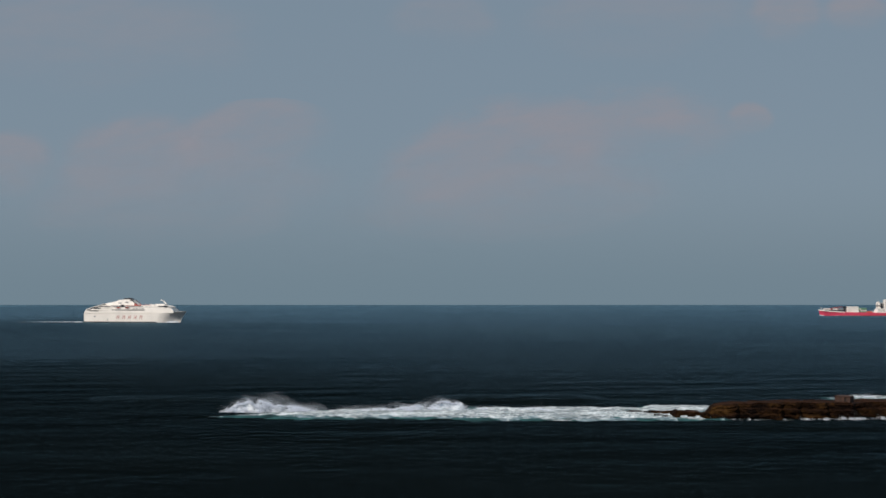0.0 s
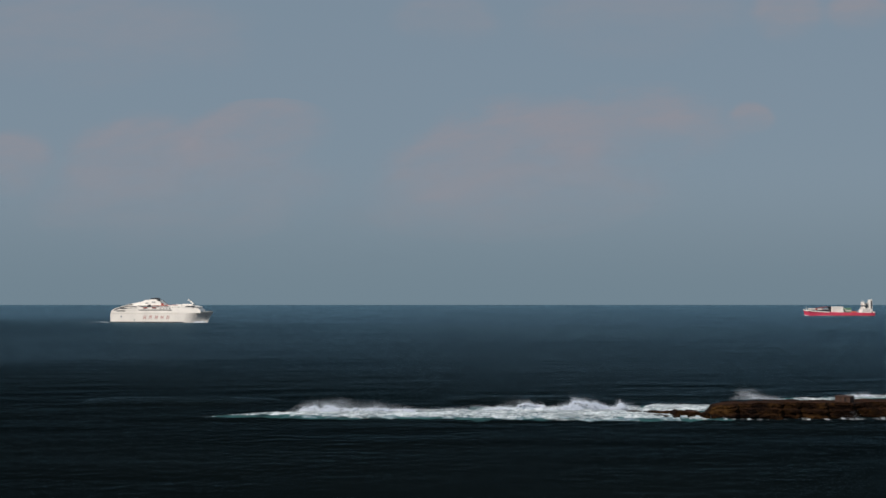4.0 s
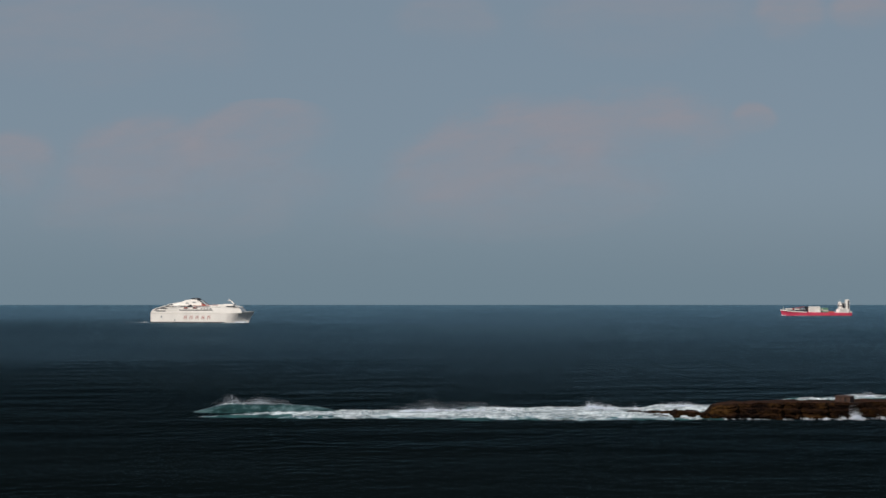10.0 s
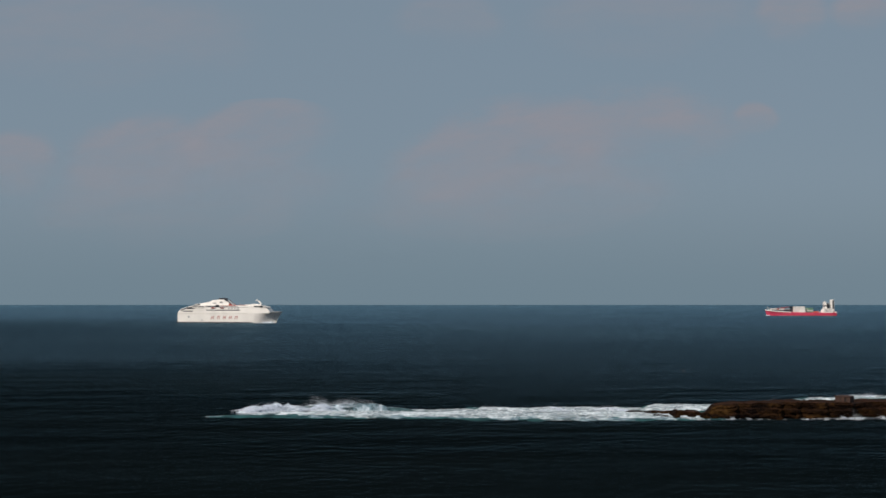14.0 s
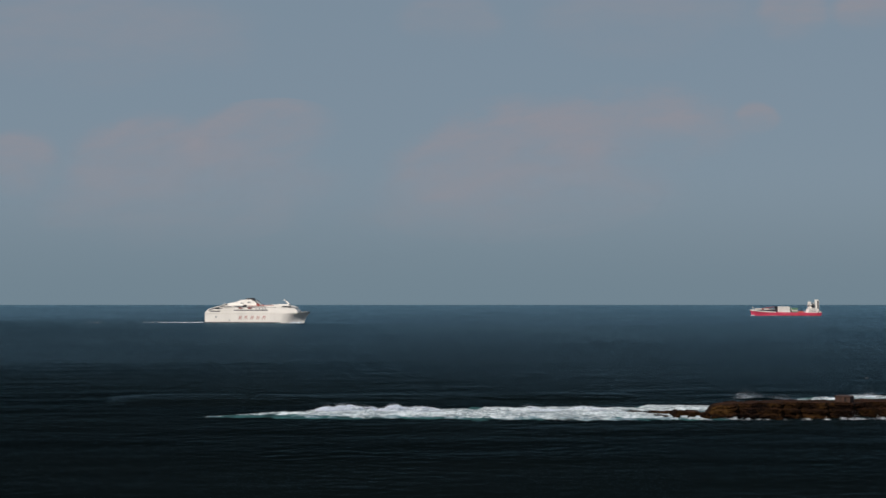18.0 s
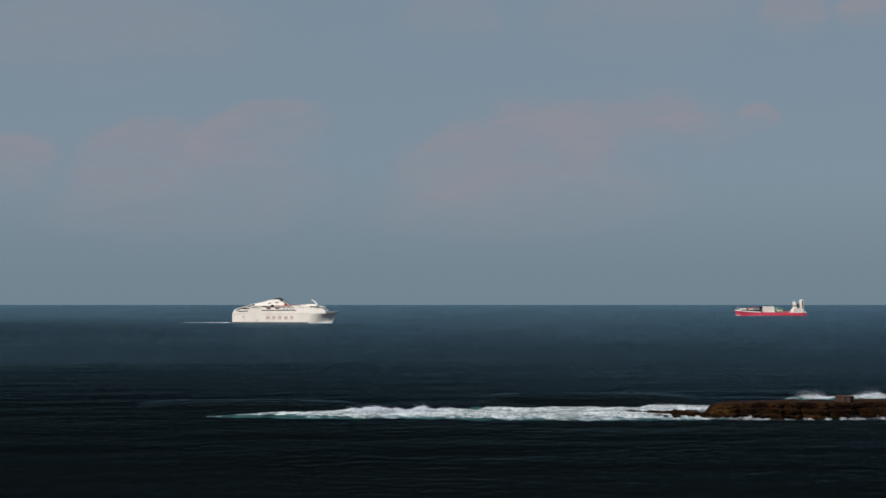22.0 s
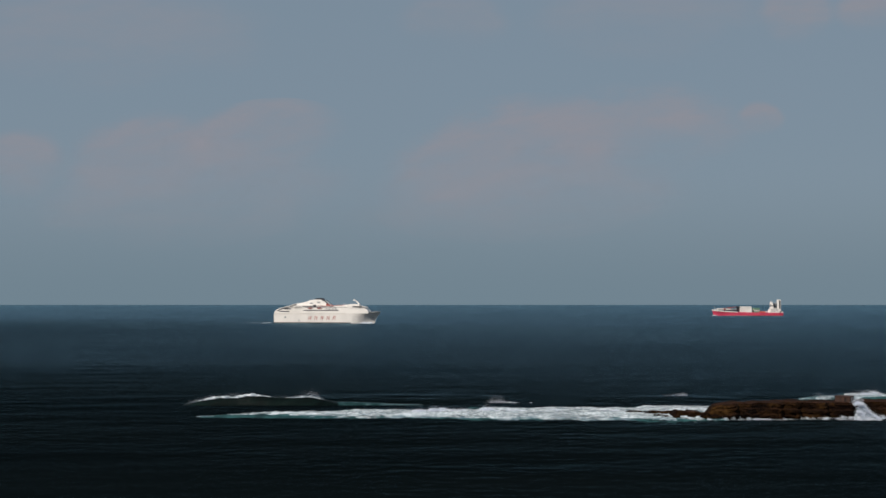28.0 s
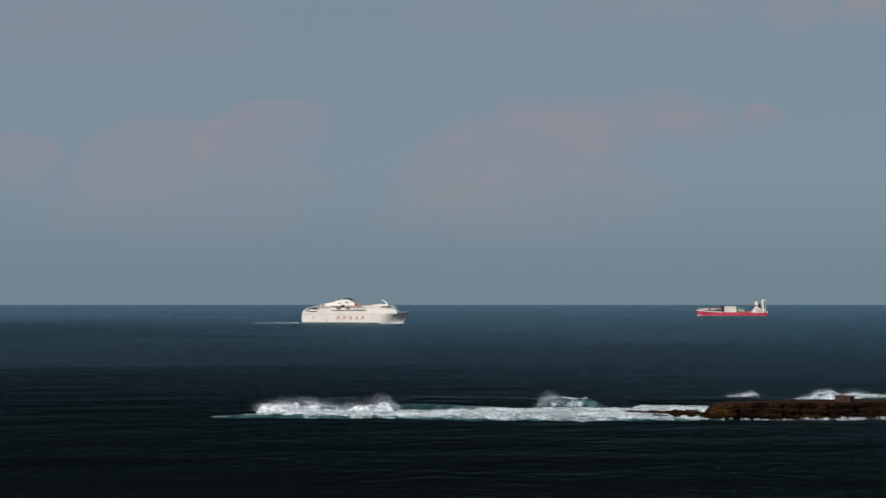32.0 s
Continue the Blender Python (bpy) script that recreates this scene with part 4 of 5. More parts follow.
def breaker(label, length, width, height, seed, env, face=None, spray=None, yaw=0.0, core=0.86, sink=0.55, rough=1.0, mist=None, lip=None, crest=None):
    """A breaking wave: its water face, its white crest and the spray over it."""
    ob = new("breaking_wave")
    tagged(ob, label, "wave", "waves breaking on the reef")
    made = {"thing": ob, "yaw": yaw}
    if face:
        made["face"] = part("water_face", wave_face(face[0], face[1], face[2], seed + 60, face[3], face[4]), None, ob, "smooth green-blue wave face")
        made["face"].location = face[5]
        if crest:
            part("crest_foam", crest_foam(face, seed + 60, *crest), None, made["face"], "thin line of white foam on the crest")
    made["foam"] = part("foam_crest", foam_ridge(length, width, height * core, seed, env, sink=sink, rough=rough), None, ob, "tumbling white foam")
    if mist:
        made["mist"] = part("mist", mist_bank(mist[0], length, width, mist[1], env, seed + 40, mist[2]), None, ob, "thin drifting veil of spray")
        made["mist"]["kind"] = "stuff"
    if lip:
        made["lip"] = part("falling_lip", falling_lip(lip[0], lip[1], lip[2], seed + 50, lip[3]), None, ob, "sheet of water thrown from the crest")
    if spray:
        count, tall = spray[:2]
        made["spray"] = part("spray", spray_cloud(count, length * 0.96, width, height * 0.86, env, seed + 40, tall, rough=rough), None, ob, "fine white spray")
        made["spray"]["kind"] = "stuff"
    return made


def swell(label, length, width, height, seed):
    ob = new("swell", wave_face(length, width, height, seed, [(0, 0.2), (0.3, 0.9), (0.6, 1), (1, 0.2)], SEA, 0.5, 0.22, 1.6))
    return tagged(ob, label, "wave", "swells behind the reef")


def raft(label, length, width, seed, rise, taper, halo=3.0, reach=0.55):
    ob = new("foam_patch")
    part("foam", foam_sheet(length, width, seed, rise, taper, LACE, reach), None, ob, "white foam")
    part("thin_foam", foam_sheet(length + 2 * halo, width + halo * 1.6, seed + 9, rise * 0.5, taper, THIN_FOAM, 0.5, 0.7), None, ob, "torn thin foam")
    p = part("aerated_water", foam_sheet(length + 5 * halo, width + halo * 4.4, seed + 17, 0.42, taper, AERATED, 0.3, 0.9), None, ob, "teal water full of bubbles")
    p.location.z = -0.12
    return tagged(ob, label, "foam", "foam on the reef")


def place_rows(rows, yaw=0.0):
    return [(t, pose(x, y, z, 0, 0, yaw)) for t, x, y, z in rows]


def lift_rows(rows):
    """Rows for a part that rises and sinks on its thing: seconds, shift along, shift across, height."""
    return [(t, pose(x, y, z)) for t, x, y, z in rows]


# ---- the place ----
water = build_sea()
clouds = [
    build_cloud(-2100, -250, 150, 760, 4966, "broad faint violet-grey haze of cloud", 4, VEIL),
    build_cloud(-700, 1300, 180, 700, 4967, "broad faint violet-grey haze of cloud", 3, VEIL),
    build_cloud(-420, 900, 305, 975, 4960, "broad pinkish-grey veil of cloud", 12),
    build_cloud(260, 1420, 515, 1025, 4957, "pinkish-grey bank of cloud", 3),
    build_cloud(-1800, -920, 415, 895, 4962, "thin pinkish-grey cloud", 8),
    build_cloud(-1280, -400, 535, 965, 4963, "long thin pinkish-grey cloud", 10),
    build_cloud(-2150, -1650, 435, 815, 4964, "faint grey wisp of cloud"),
    build_cloud(1300, 1720, 1120, 1430, 4890, "pale pinkish cloud high up", 6),
    build_cloud(1620, 2010, 1140, 1420, 4892, "pale pinkish cloud high up"),
    build_cloud(-300, 330, 1080, 1400, 4894, "faint high veil of cloud", 0, VEIL),
    build_cloud(-2400, -600, 855, 1455, 4880, "faint high veil of cloud", 0, VEIL),
    build_cloud(200, 1500, 1000, 1500, 4882, "faint high veil of cloud", 0, VEIL),
    build_cloud(1230, 1500, 735, 915, 4958, "small pale wisp of cloud"),
]
# added glowing sheet that darkens the lower sky
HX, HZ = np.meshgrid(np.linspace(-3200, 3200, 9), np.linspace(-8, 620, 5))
low_sky_sheet = new("backdrop", grid_mesh("low_sky_sheet", HX, HX * 0 + 4972.0, HZ, low_sky_material()))
tagged(low_sky_sheet, "glowing grey-blue sheet that darkens the sky along the horizon", "haze", kind="structure")
islet = build_islet()
hut = build_hut()
for sk in ((87.0, 459.5, 0.75, 9.5, 2.4, 1.2, -14, 611), (78.0, 463.0, 0.7, 5.0, 1.7, 0.9, -8, 612), (85.2, 449.5, 0.6, 3.4, 1.3, 0.9, -10, 613),
           (94.5, 457.0, 0.8, 4.4, 1.9, 1.9, -20, 614), (101.0, 461.5, 0.5, 4.2, 1.7, 1.6, 6, 615)):
    build_skerry(*sk)
for bx, by, bz, sx, sy, sz, sd in ((88.0, 447.5, 0.2, 1.6, 1.3, 1.0, 4), (91.5, 446, 0.5, 1.7, 1.5, 1.3, 5), (97.5, 446.0, 0.6, 1.7, 1.3, 1.4, 6),
                                   (103.0, 445.6, 0.8, 2.0, 1.4, 1.6, 7), (106.4, 444.9, 0.6, 1.5, 1.2, 1.4, 8), (131.0, 443.2, 0.2, 1.6, 1.1, 1.0, 9)):
    build_boulder(bx, by, bz, sx, sy, sz, sd)
ferry = build_ferry()
cargo_ship = build_cargo_ship()

ferry_wake = new("ferry_wake", foam_ridge(150, 6, 0.9, 81, [(0, 0.05), (0.3, 0.3), (0.6, 0.5), (0.86, 0.7), (0.93, 1.3), (1, 1.5)]))
tagged(ferry_wake, "thin white wake trailing behind the ferry", "wake")
FADED_WAKE = [new("old_wake", foam_ridge(ln, 5, 0.8, sd, [(0, 0.2), (0.5, 0.9), (1, 0.3)])) for ln, sd in ((70, 82), (45, 83), (90, 84))]
for ob in FADED_WAKE:
    tagged(ob, "faint streak of old wake foam on the sea", "wake", "old wake streaks")

RAFTS = [
    raft("long white foam streak tapering over the reef", 82, 18, 101, 0.75, (0.8, 0.1)),
    raft("wide white sheet of foam on the reef", 100, 37, 111, 0.85, (0.3, 0.12)),
    raft("wide white sheet of foam beside the islet", 104, 56, 121, 1.0, (0.12, 0.16)),
    raft("white water heaped behind the islet's tip", 46, 30, 126, 1.0, (0.3, 0.15), 1.5),
]
def wash(label, length, seed, spikes):
    """Ragged white water thrown against the islet's foot."""
    rng = np.random.RandomState(seed)
    env = [(k / spikes, 0.04 + 0.96 * float(rng.rand() ** 4)) for k in range(spikes + 1)]
    ob = new("shore_wash")
    part("foam", foam_ridge(length, 2.0, 0.45, seed, env, cell=0.2), None, ob, "white foam")
    part("spray", spray_cloud(9000, length, 2.0, 1.25, env, seed + 40, 0.45), None, ob, "fine white spray")["kind"] = "stuff"
    return tagged(ob, label, "foam", "wash round the islet")


FRINGE = [
    wash("white wash along the islet's foot", 36, 131, 41),
    wash("thin white wash along the islet's foot", 44, 141, 53),
    wash("white wash along the islet's foot", 48, 151, 47),
    wash("white wash round the islet's tip", 30, 156, 33),
]
TIP_FOAM = raft("thin streaks of foam drifting before the islet's tip", 36, 9, 191, 0.0, (0.3, 0.3), 2.0, 0.5)
BACK = [
    raft("white surf behind the islet", 40, 16, 161, 0.35, (0.3, 0.2), 1.2, 1.0),
    raft("white surf behind the islet", 60, 18, 171, 0.5, (0.12, 0.1), 1.2, 1.0),
]

HUMP = [(0, 0.05), (0.12, 0.35), (0.3, 1.0), (0.5, 0.85), (0.7, 0.6), (0.88, 0.35), (1, 0.1)]
RAMP = [(0, 0.15), (0.3, 0.3), (0.6, 0.6), (0.82, 1.0), (0.93, 0.75), (1, 0.15)]
LOW = [(0, 0.2), (0.15, 0.6), (0.35, 0.9), (0.5, 0.65), (0.65, 0.9), (0.85, 0.6), (1, 0.15)]
DOME = [(0, 0.05), (0.2, 0.6), (0.45, 1), (0.6, 0.95), (0.8, 0.55), (1, 0.05)]
PUFF = [(0, 0.1), (0.15, 0.5), (0.3, 0.9), (0.5, 1), (0.7, 0.85), (0.85, 0.5), (1, 0.1)]
BURST = [(0, 0.15), (0.08, 0.45), (0.18, 0.8), (0.28, 1), (0.38, 0.95), (0.5, 0.65), (0.62, 0.45), (0.7, 0.5), (0.75, 0.8), (0.8, 0.5), (0.9, 0.35), (1, 0.1)]
CURL = [(0, 0.0), (0.1, 0.15), (0.22, 0.6), (0.34, 1), (0.48, 0.85), (0.65, 0.8), (0.8, 0.6), (0.92, 0.32), (1, 0.03)]
SPLIT = [(0, 0.12), (0.06, 0.5), (0.14, 0.85), (0.28, 1), (0.4, 0.85), (0.5, 0.5), (0.6, 0.36), (0.72, 0.42), (0.82, 0.7), (0.89, 0.95), (0.95, 0.85), (1, 0.08)]
THROWN = [(0, 0.0), (0.08, 0.15), (0.2, 0.75), (0.32, 1), (0.6, 0.95), (0.8, 1), (0.94, 0.8), (1, 0.3)]
PEEL = [(0, 0.55), (0.2, 0.8), (0.5, 1), (0.8, 0.9), (1, 0.5)]
EVEN = [(0, 0.03), (0.08, 0.25), (0.22, 0.85), (0.4, 1), (0.55, 0.8), (0.7, 1), (0.85, 0.7), (0.95, 0.25), (1, 0.03)]

# first wave on the outer reef and the ones running before it
B1 = breaker("tall white breaker peeling along the outer reef", 46, 15, 6.4, 201, HUMP, None, (60000, 0.35), mist=(42000, 7.6, 0.35))
B1B = breaker("long low line of broken surf", 58, 14, 4.6, 211, LOW, None, (50000, 0.3), mist=(14000, 4.6, 0.5))
B2 = breaker("white breaker climbing towards the islet", 56, 14, 5.2, 221, RAMP, None, (50000, 0.3), mist=(26000, 5.2, 0.5))
B3 = breaker("steep plume of surf bursting over the reef", 38, 14, 7.2, 231, BURST, None, (80000, 0.4), core=0.74, mist=(70000, 7.0, 0.4))
B4 = breaker("surf heaping up before the islet's tip", 26, 11, 4.8, 241, EVEN, None, (30000, 0.35), mist=(20000, 4.8, 0.4))
# second wave
SHOULDER = [(0, 0.6), (0.25, 1), (0.6, 0.85), (1, 0.4)]
E1 = breaker("teal wave with a feathering white crest", 40, 12, 5.6, 251, CURL, (78, 18, 4.0, SHOULDER, TEAL, (9, -1.5, 0)), None, core=0.56, sink=2.2, rough=1.0, mist=(52000, 6.4, 0.3), lip=(26, 4.3, 2.6, PEEL), crest=(-27, 28, [(0, 0.2), (0.12, 0.9), (0.3, 0.7), (0.45, 0.4), (0.6, 0.6), (0.85, 0.35), (1, 0)], 0.5))
E2 = breaker("long low line of broken surf", 62, 14, 4.0, 261, LOW, None, (50000, 0.25))
E3 = breaker("low broken surf before the islet", 60, 12, 3.2, 271, LOW, None, (32000, 0.25))
# third wave
G1 = breaker("dark green wave throwing a bright white crest", 62, 13, 6.8, 281, SPLIT, (92, 17, 4.8, [(0, 0.7), (0.3, 1), (0.7, 0.95), (1, 0.6)], CLEAR_GREEN, (4, 2.0, 0)), None, core=0.56, sink=2.2, rough=1.0, mist=(130000, 8.6, 0.2), lip=(56, 4.9, 3.2, THROWN), crest=(-33, 27, [(0, 0.1), (0.1, 0.8), (0.3, 1), (0.5, 0.75), (0.64, 0.15), (0.75, 0.5), (0.87, 0.9), (0.95, 0.4), (1, 0)], 0.75))
H1 = breaker("small wave breaking in open water behind the reef", 22, 10, 5.0, 291, DOME, (36, 12, 3.6, EVEN, TEAL, (2, 1, 0)), None, core=0.6, sink=1.6, rough=0.9, mist=(55000, 5.4, 0.3), lip=(17, 3.6, 2.2, CURL), crest=(-11, 9, [(0, 0.1), (0.3, 0.8), (0.6, 1), (0.9, 0.7), (1, 0)], 0.5))
H1["mist"].location = (-2.5, -2.4, -1.3)
H1["lip"].location = (1.5, -1.5, -0.2)
I1 = breaker("small whitecap far behind the reef", 15, 8, 2.6, 301, RAMP, None, (12000, 0.7), core=0.3, mist=(9000, 3.4, 0.3))
TEAL_SWELL = tagged(new("swell", wave_face(84, 18, 2.9, 411, [(0, 0.9), (0.25, 1), (0.55, 0.8), (0.8, 0.5), (1, 0.2)], TEAL)), "low swell of clear teal water over the reef", "wave", "swells behind the reef")
# behind the islet
J1 = breaker("dome of spray bursting behind the islet", 34, 9, 6.4, 311, DOME, (44, 26, 1.9, DOME, SEA, (0, 2, 0)), None, core=0.22, mist=(80000, 6.0, 0.15))
J2 = breaker("white surf bursting behind the islet", 20, 10, 5.8, 321, PUFF, None, (42000, 0.5), core=0.7, mist=(36000, 6.2, 0.3))
K1 = breaker("white surf piling up behind the hut", 40, 12, 5.0, 331, EVEN, None, (52000, 0.35), mist=(30000, 5.2, 0.4))
# water pouring off the islet
FALL = new("overtopping_splash", foam_ridge(9.5, 8, 6.8, 341, [(0, 0.8), (0.2, 1), (0.4, 0.95), (0.6, 0.6), (0.8, 0.3), (1, 0.1)], cell=0.25))
tagged(FALL, "white water pouring down a cleft of the islet", "splash")
part("spray", spray_cloud(45000, 9, 8, 7.6, [(0, 0.8), (0.25, 1), (0.45, 0.9), (0.7, 0.5), (1, 0.15)], 381, 0.5), None, FALL)["kind"] = "stuff"
FALL.children[0].location = (0, -0.5, 0)

WHITECAPS = [new("whitecap", foam_ridge(ln, 1.5 if ln < 6 else 2.5, 0.55 if ln < 6 else 0.9, sd, DOME, cell=0.2, sink=0.2)) for ln, sd in ((3, 501), (3.5, 502), (4, 503), (3.5, 504), (3, 505), (3, 506), (3, 507), (3, 508), (9, 509), (22, 510), (14, 511))]
for ob in WHITECAPS:
    tagged(ob, "small fleck of white foam on dark water", "whitecap", "scattered whitecaps")

GULL = build_gull()
GULLS = [GULL, copy_thing(GULL, pose(0, 0, 0)), copy_thing(GULL, pose(0, 0, 0))]

SWELLS = [swell("smooth dark swell rising behind the reef", ln, 140, h * 1.25, sd) for ln, h, sd in ((120, 0.85, 401), (150, 0.85, 402), (140, 0.8, 403), (150, 0.8, 404))]


# ---- what moves ----
def motions():
    walk(water, [(0.0, pose(-30, 50, 0)), (32.0, pose(30, -40, 0))])
    for ob in clouds:
        p = ob.location.copy()
        walk(ob, [(0.0, pose(p.x - 8, p.y, p.z, 0, -ob["lean"], 0)), (32.0, pose(p.x + 46, p.y, p.z, 0, -ob["lean"], 0))])
    # the ferry steams to the right and a little nearer, the cargo ship to the left
    walk(ferry, [(0.0, pose(-531.0, 1950.0, 0, 0, 0, -8.8)), (32.0, pose(-148.0, 1890.0, 0, 0, 0, -8.8))])
    walk(cargo_ship, [(0.0, pose(925.0, 2550, 0, 0, 0, 180)), (32.0, pose(650.5, 2550, 0, 0, 0, 180))])
    wake = [(0, 0.5), (1, 0.5), (3, 0.3), (5.5, -0.1), (9, 0.1), (11, -0.1), (13, -0.6), (16.5, 0.3), (17, 0.5), (19, 0.6), (21, 0.5), (23, 0.2), (25, 0.1), (28, 0.1), (30, 0.1), (32, 0.35)]
    walk(ferry_wake, [(t, pose(-692 + 11.97 * t, 1974 - 1.87 * t, z - 0.1, 0, 0, -8.8)) for t, z in wake])
    for ob, x, y, rows in zip(FADED_WAKE, (-728, -606, -690), (1962, 1948, 1950), (
            ((0, -0.1), (2, -0.3), (5, -0.9), (11, -0.9), (13, 0.1), (15, -0.9), (32, -0.9)),
            ((0, -0.9), (15, -0.9), (17, 0.1), (19, 0.1), (21, -0.4), (23, -0.9), (32, -0.9)),
            ((0, -0.9), (7, -0.9), (9, -0.2), (11, -0.9), (25, -0.9), (28, -0.15), (30, -0.3), (32, -0.45)))):
        walk(ob, [(t, pose(x + 0.3 * t, y, z, 0, 0, -8.8)) for t, z in rows])

    walk(RAFTS[0], place_rows([(0, -65.4, 460.7, 0.1), (3, -67.7, 460.7, 0.2), (7, -70.0, 460.7, 0.2), (10, -67.7, 460.7, 0.3), (14, -65.4, 460.7, 0.3), (20, -65.4, 460.7, 0.25), (25, -67.7, 460.7, 0.3), (28, -68.9, 460.7, 0.35), (32, -63.1, 460.7, 0.3)]))
    walk(RAFTS[1], place_rows([(0, -21.8, 462.9, 0.1), (6, -19.4, 462.9, 0.05), (10, -21.7, 460.7, -0.05), (14, -17.1, 462.9, 0.1), (20, -19.4, 462.9, 0.12), (26, -16.0, 462.9, 0), (32, -19.4, 462.9, -0.05)]))
    walk(RAFTS[2], place_rows([(0, 57.5, 464.3, 0.12), (4, 58.7, 464.3, 0.15), (10, 56.3, 464.3, 0.1), (16, 57.5, 464.3, 0.05), (22, 58.7, 464.3, 0.12), (27, 57.5, 464.3, 0), (32, 56.0, 462.6, 0.05)]))
    walk(RAFTS[3], place_rows([(0, 99.0, 478.0, 0.40), (5, 100.0, 478.0, 0.75), (9, 101.0, 478.0, 0.50), (13, 101.0, 478.0, 0.85), (17, 98.0, 478.0, 0.50), (21, 97.0, 478.0, 0.30), (24, 101.0, 478.0, 0.70), (28, 96.0, 478.0, 0.20), (32, 95.0, 478.0, 0.30)]))
    walk(FRINGE[0], place_rows([(0, 113.8, 443.2, -0.71), (3, 113.8, 443.2, -0.57), (8, 113.8, 443.2, -0.64), (12, 113.8, 443.2, -0.43), (16, 113.8, 443.2, -0.57), (21, 112.7, 443.2, -0.15), (25, 113.8, 443.2, 0.06), (28, 113.8, 443.2, -0.22), (32, 112.7, 443.2, -0.43)]))
    walk(FRINGE[1], place_rows([(0, 137.7, 442.6, -0.45), (5, 138.2, 442.6, -0.59), (9, 137.7, 442.6, -0.24), (14, 137.7, 442.6, -0.52), (22, 138.6, 442.6, -0.31), (25, 137.7, 442.6, 0.04), (28, 137.7, 442.6, -0.03), (32, 137.7, 442.6, -0.17)]))
    walk(FRINGE[2], place_rows([(0, 168.2, 444.4, -0.10), (5, 168.2, 444.4, -0.52), (10, 168.2, 444.4, -0.10), (14, 168.2, 444.4, 0.04), (20, 168.2, 444.4, -0.45), (28, 168.2, 444.4, 0.32), (32, 168.2, 444.4, -0.03)]))
    walk(FRINGE[3], place_rows([(0, 94.8, 442.6, -0.50), (4, 95.9, 442.6, -0.29), (8, 94.8, 442.6, -0.57), (13, 98.1, 442.6, -0.15), (20, 102.8, 444.4, 0.10), (22, 106.0, 444.4, 0.42), (24, 106.0, 444.0, 0.36), (24.6, 104.0, 444.0, -0.01), (25, 97.0, 442.6, -0.36), (28, 95.9, 442.6, -0.15), (32, 94.8, 442.6, -0.50)]))
    for ob, rows in zip(WHITECAPS, (
            [(0, 86.7, 606.1, -2), (5, 80.1, 613.7, -2), (6, 81.6, 613.7, -0.4), (7, 83.5, 613.7, -1.6), (32, 83.5, 613.7, -2)],
            [(0, -18.7, 398.9, -2), (8.4, -19.6, 400.5, -1.6), (9, -19.2, 400.5, -0.45), (10, -18.4, 400.5, -1.6), (32, -18.4, 400.5, -2)],
            [(0, 89.1, 390.9, -0.25), (1.5, 89.9, 390.9, -1.4), (8, 111.0, 414.0, -1.4), (9, 112.2, 414.0, -0.45), (11, 113.0, 414.0, -1.4), (32, 113.0, 414.0, -2)],
            [(0, 122.9, 405.5, -2), (12, 122.0, 405.5, -1.4), (13, 122.4, 405.5, -0.25), (14.5, 123.3, 405.5, -1.4), (27, 114.3, 426.6, -1.4), (28, 114.8, 426.6, -0.35), (29, 115.2, 426.6, -1.2), (32, 115.6, 426.6, -1.5)],
            [(0, -27.1, 375.9, -2), (27, -27.8, 375.9, -1.6), (28, -27.1, 375.9, -0.52), (30, -25.9, 375.9, -1.4), (32, -25.9, 375.9, -2)],
            [(0, 18.1, 377.4, -2), (27, 18.1, 377.4, -1.6), (28, 19.1, 377.4, -0.55), (30, 20.0, 377.4, -1.4), (32, 20.0, 377.4, -2)],
            [(0, -9.3, 314.4, -2), (27, -9.7, 314.4, -1.6), (28, -9.1, 314.4, -0.52), (30, -8.2, 314.4, -1.4), (32, -8.2, 314.4, -2)],
            [(0, -36.4, 395.6, -2), (22, -36.8, 395.6, -1.4), (23, -36.0, 395.6, -0.25), (24, -35.2, 395.6, -1.4), (32, -35.2, 395.6, -2)],
            [(0, 25.7, 536.4, -2), (26.5, 25.6, 533.5, -1.6), (28, 27.9, 536.4, -0.2), (29, 29.0, 536.4, -1.4), (32, 29.0, 536.4, -2)],
            [(0, -115.3, 519.3, -2), (21, -117.2, 522.1, -1.6), (22, -114.6, 522.1, -0.75), (24, -112.8, 522.1, -0.85), (25, -108.8, 519.3, -0.62), (27, -105.5, 522.1, -1), (32, -102.3, 519.3, -2)],
            [(0, -78.4, 533.5, -2), (21, -79.0, 533.5, -1.6), (23, -77.1, 533.5, -0.7), (25, -67.6, 536.4, -0.6), (27, -64.1, 536.4, -1), (32, -64.1, 536.4, -2)])):
        walk(ob, place_rows(rows))
    walk(TIP_FOAM, place_rows([(0, 93.2, 436.5, -0.80), (8, 96.4, 436.5, -0.65), (11, 97.5, 436.5, -0.40), (14, 95.3, 436.5, -0.45), (20, 95.3, 436.5, -0.55), (25, 93.2, 436.5, -0.45), (28, 93.2, 436.5, -0.40), (32, 98.6, 436.5, -0.50)]))
    walk(BACK[0], place_rows([(0, 173.1, 527.7, -1.2), (3, 170.5, 527.7, -0.6), (6, 167.8, 527.7, 0.4), (9, 170.5, 527.7, -0.1), (14, 175.7, 527.7, -0.1), (18, 178.4, 527.7, 0), (21, 173.1, 527.7, 0.6), (25, 181.0, 527.7, 0.3), (32, 178.4, 527.7, 0.4)]))
    walk(BACK[1], place_rows([(0, 211.5, 524.9, 1.1), (6, 211.5, 524.9, 1.4), (14, 211.5, 524.9, 1.2), (22, 211.5, 524.9, 1.1), (28, 211.5, 524.9, 2.0), (32, 211.5, 524.9, 1.7)]))

    def go(b, rows):
        walk(b["thing"], place_rows(rows, b["yaw"]))

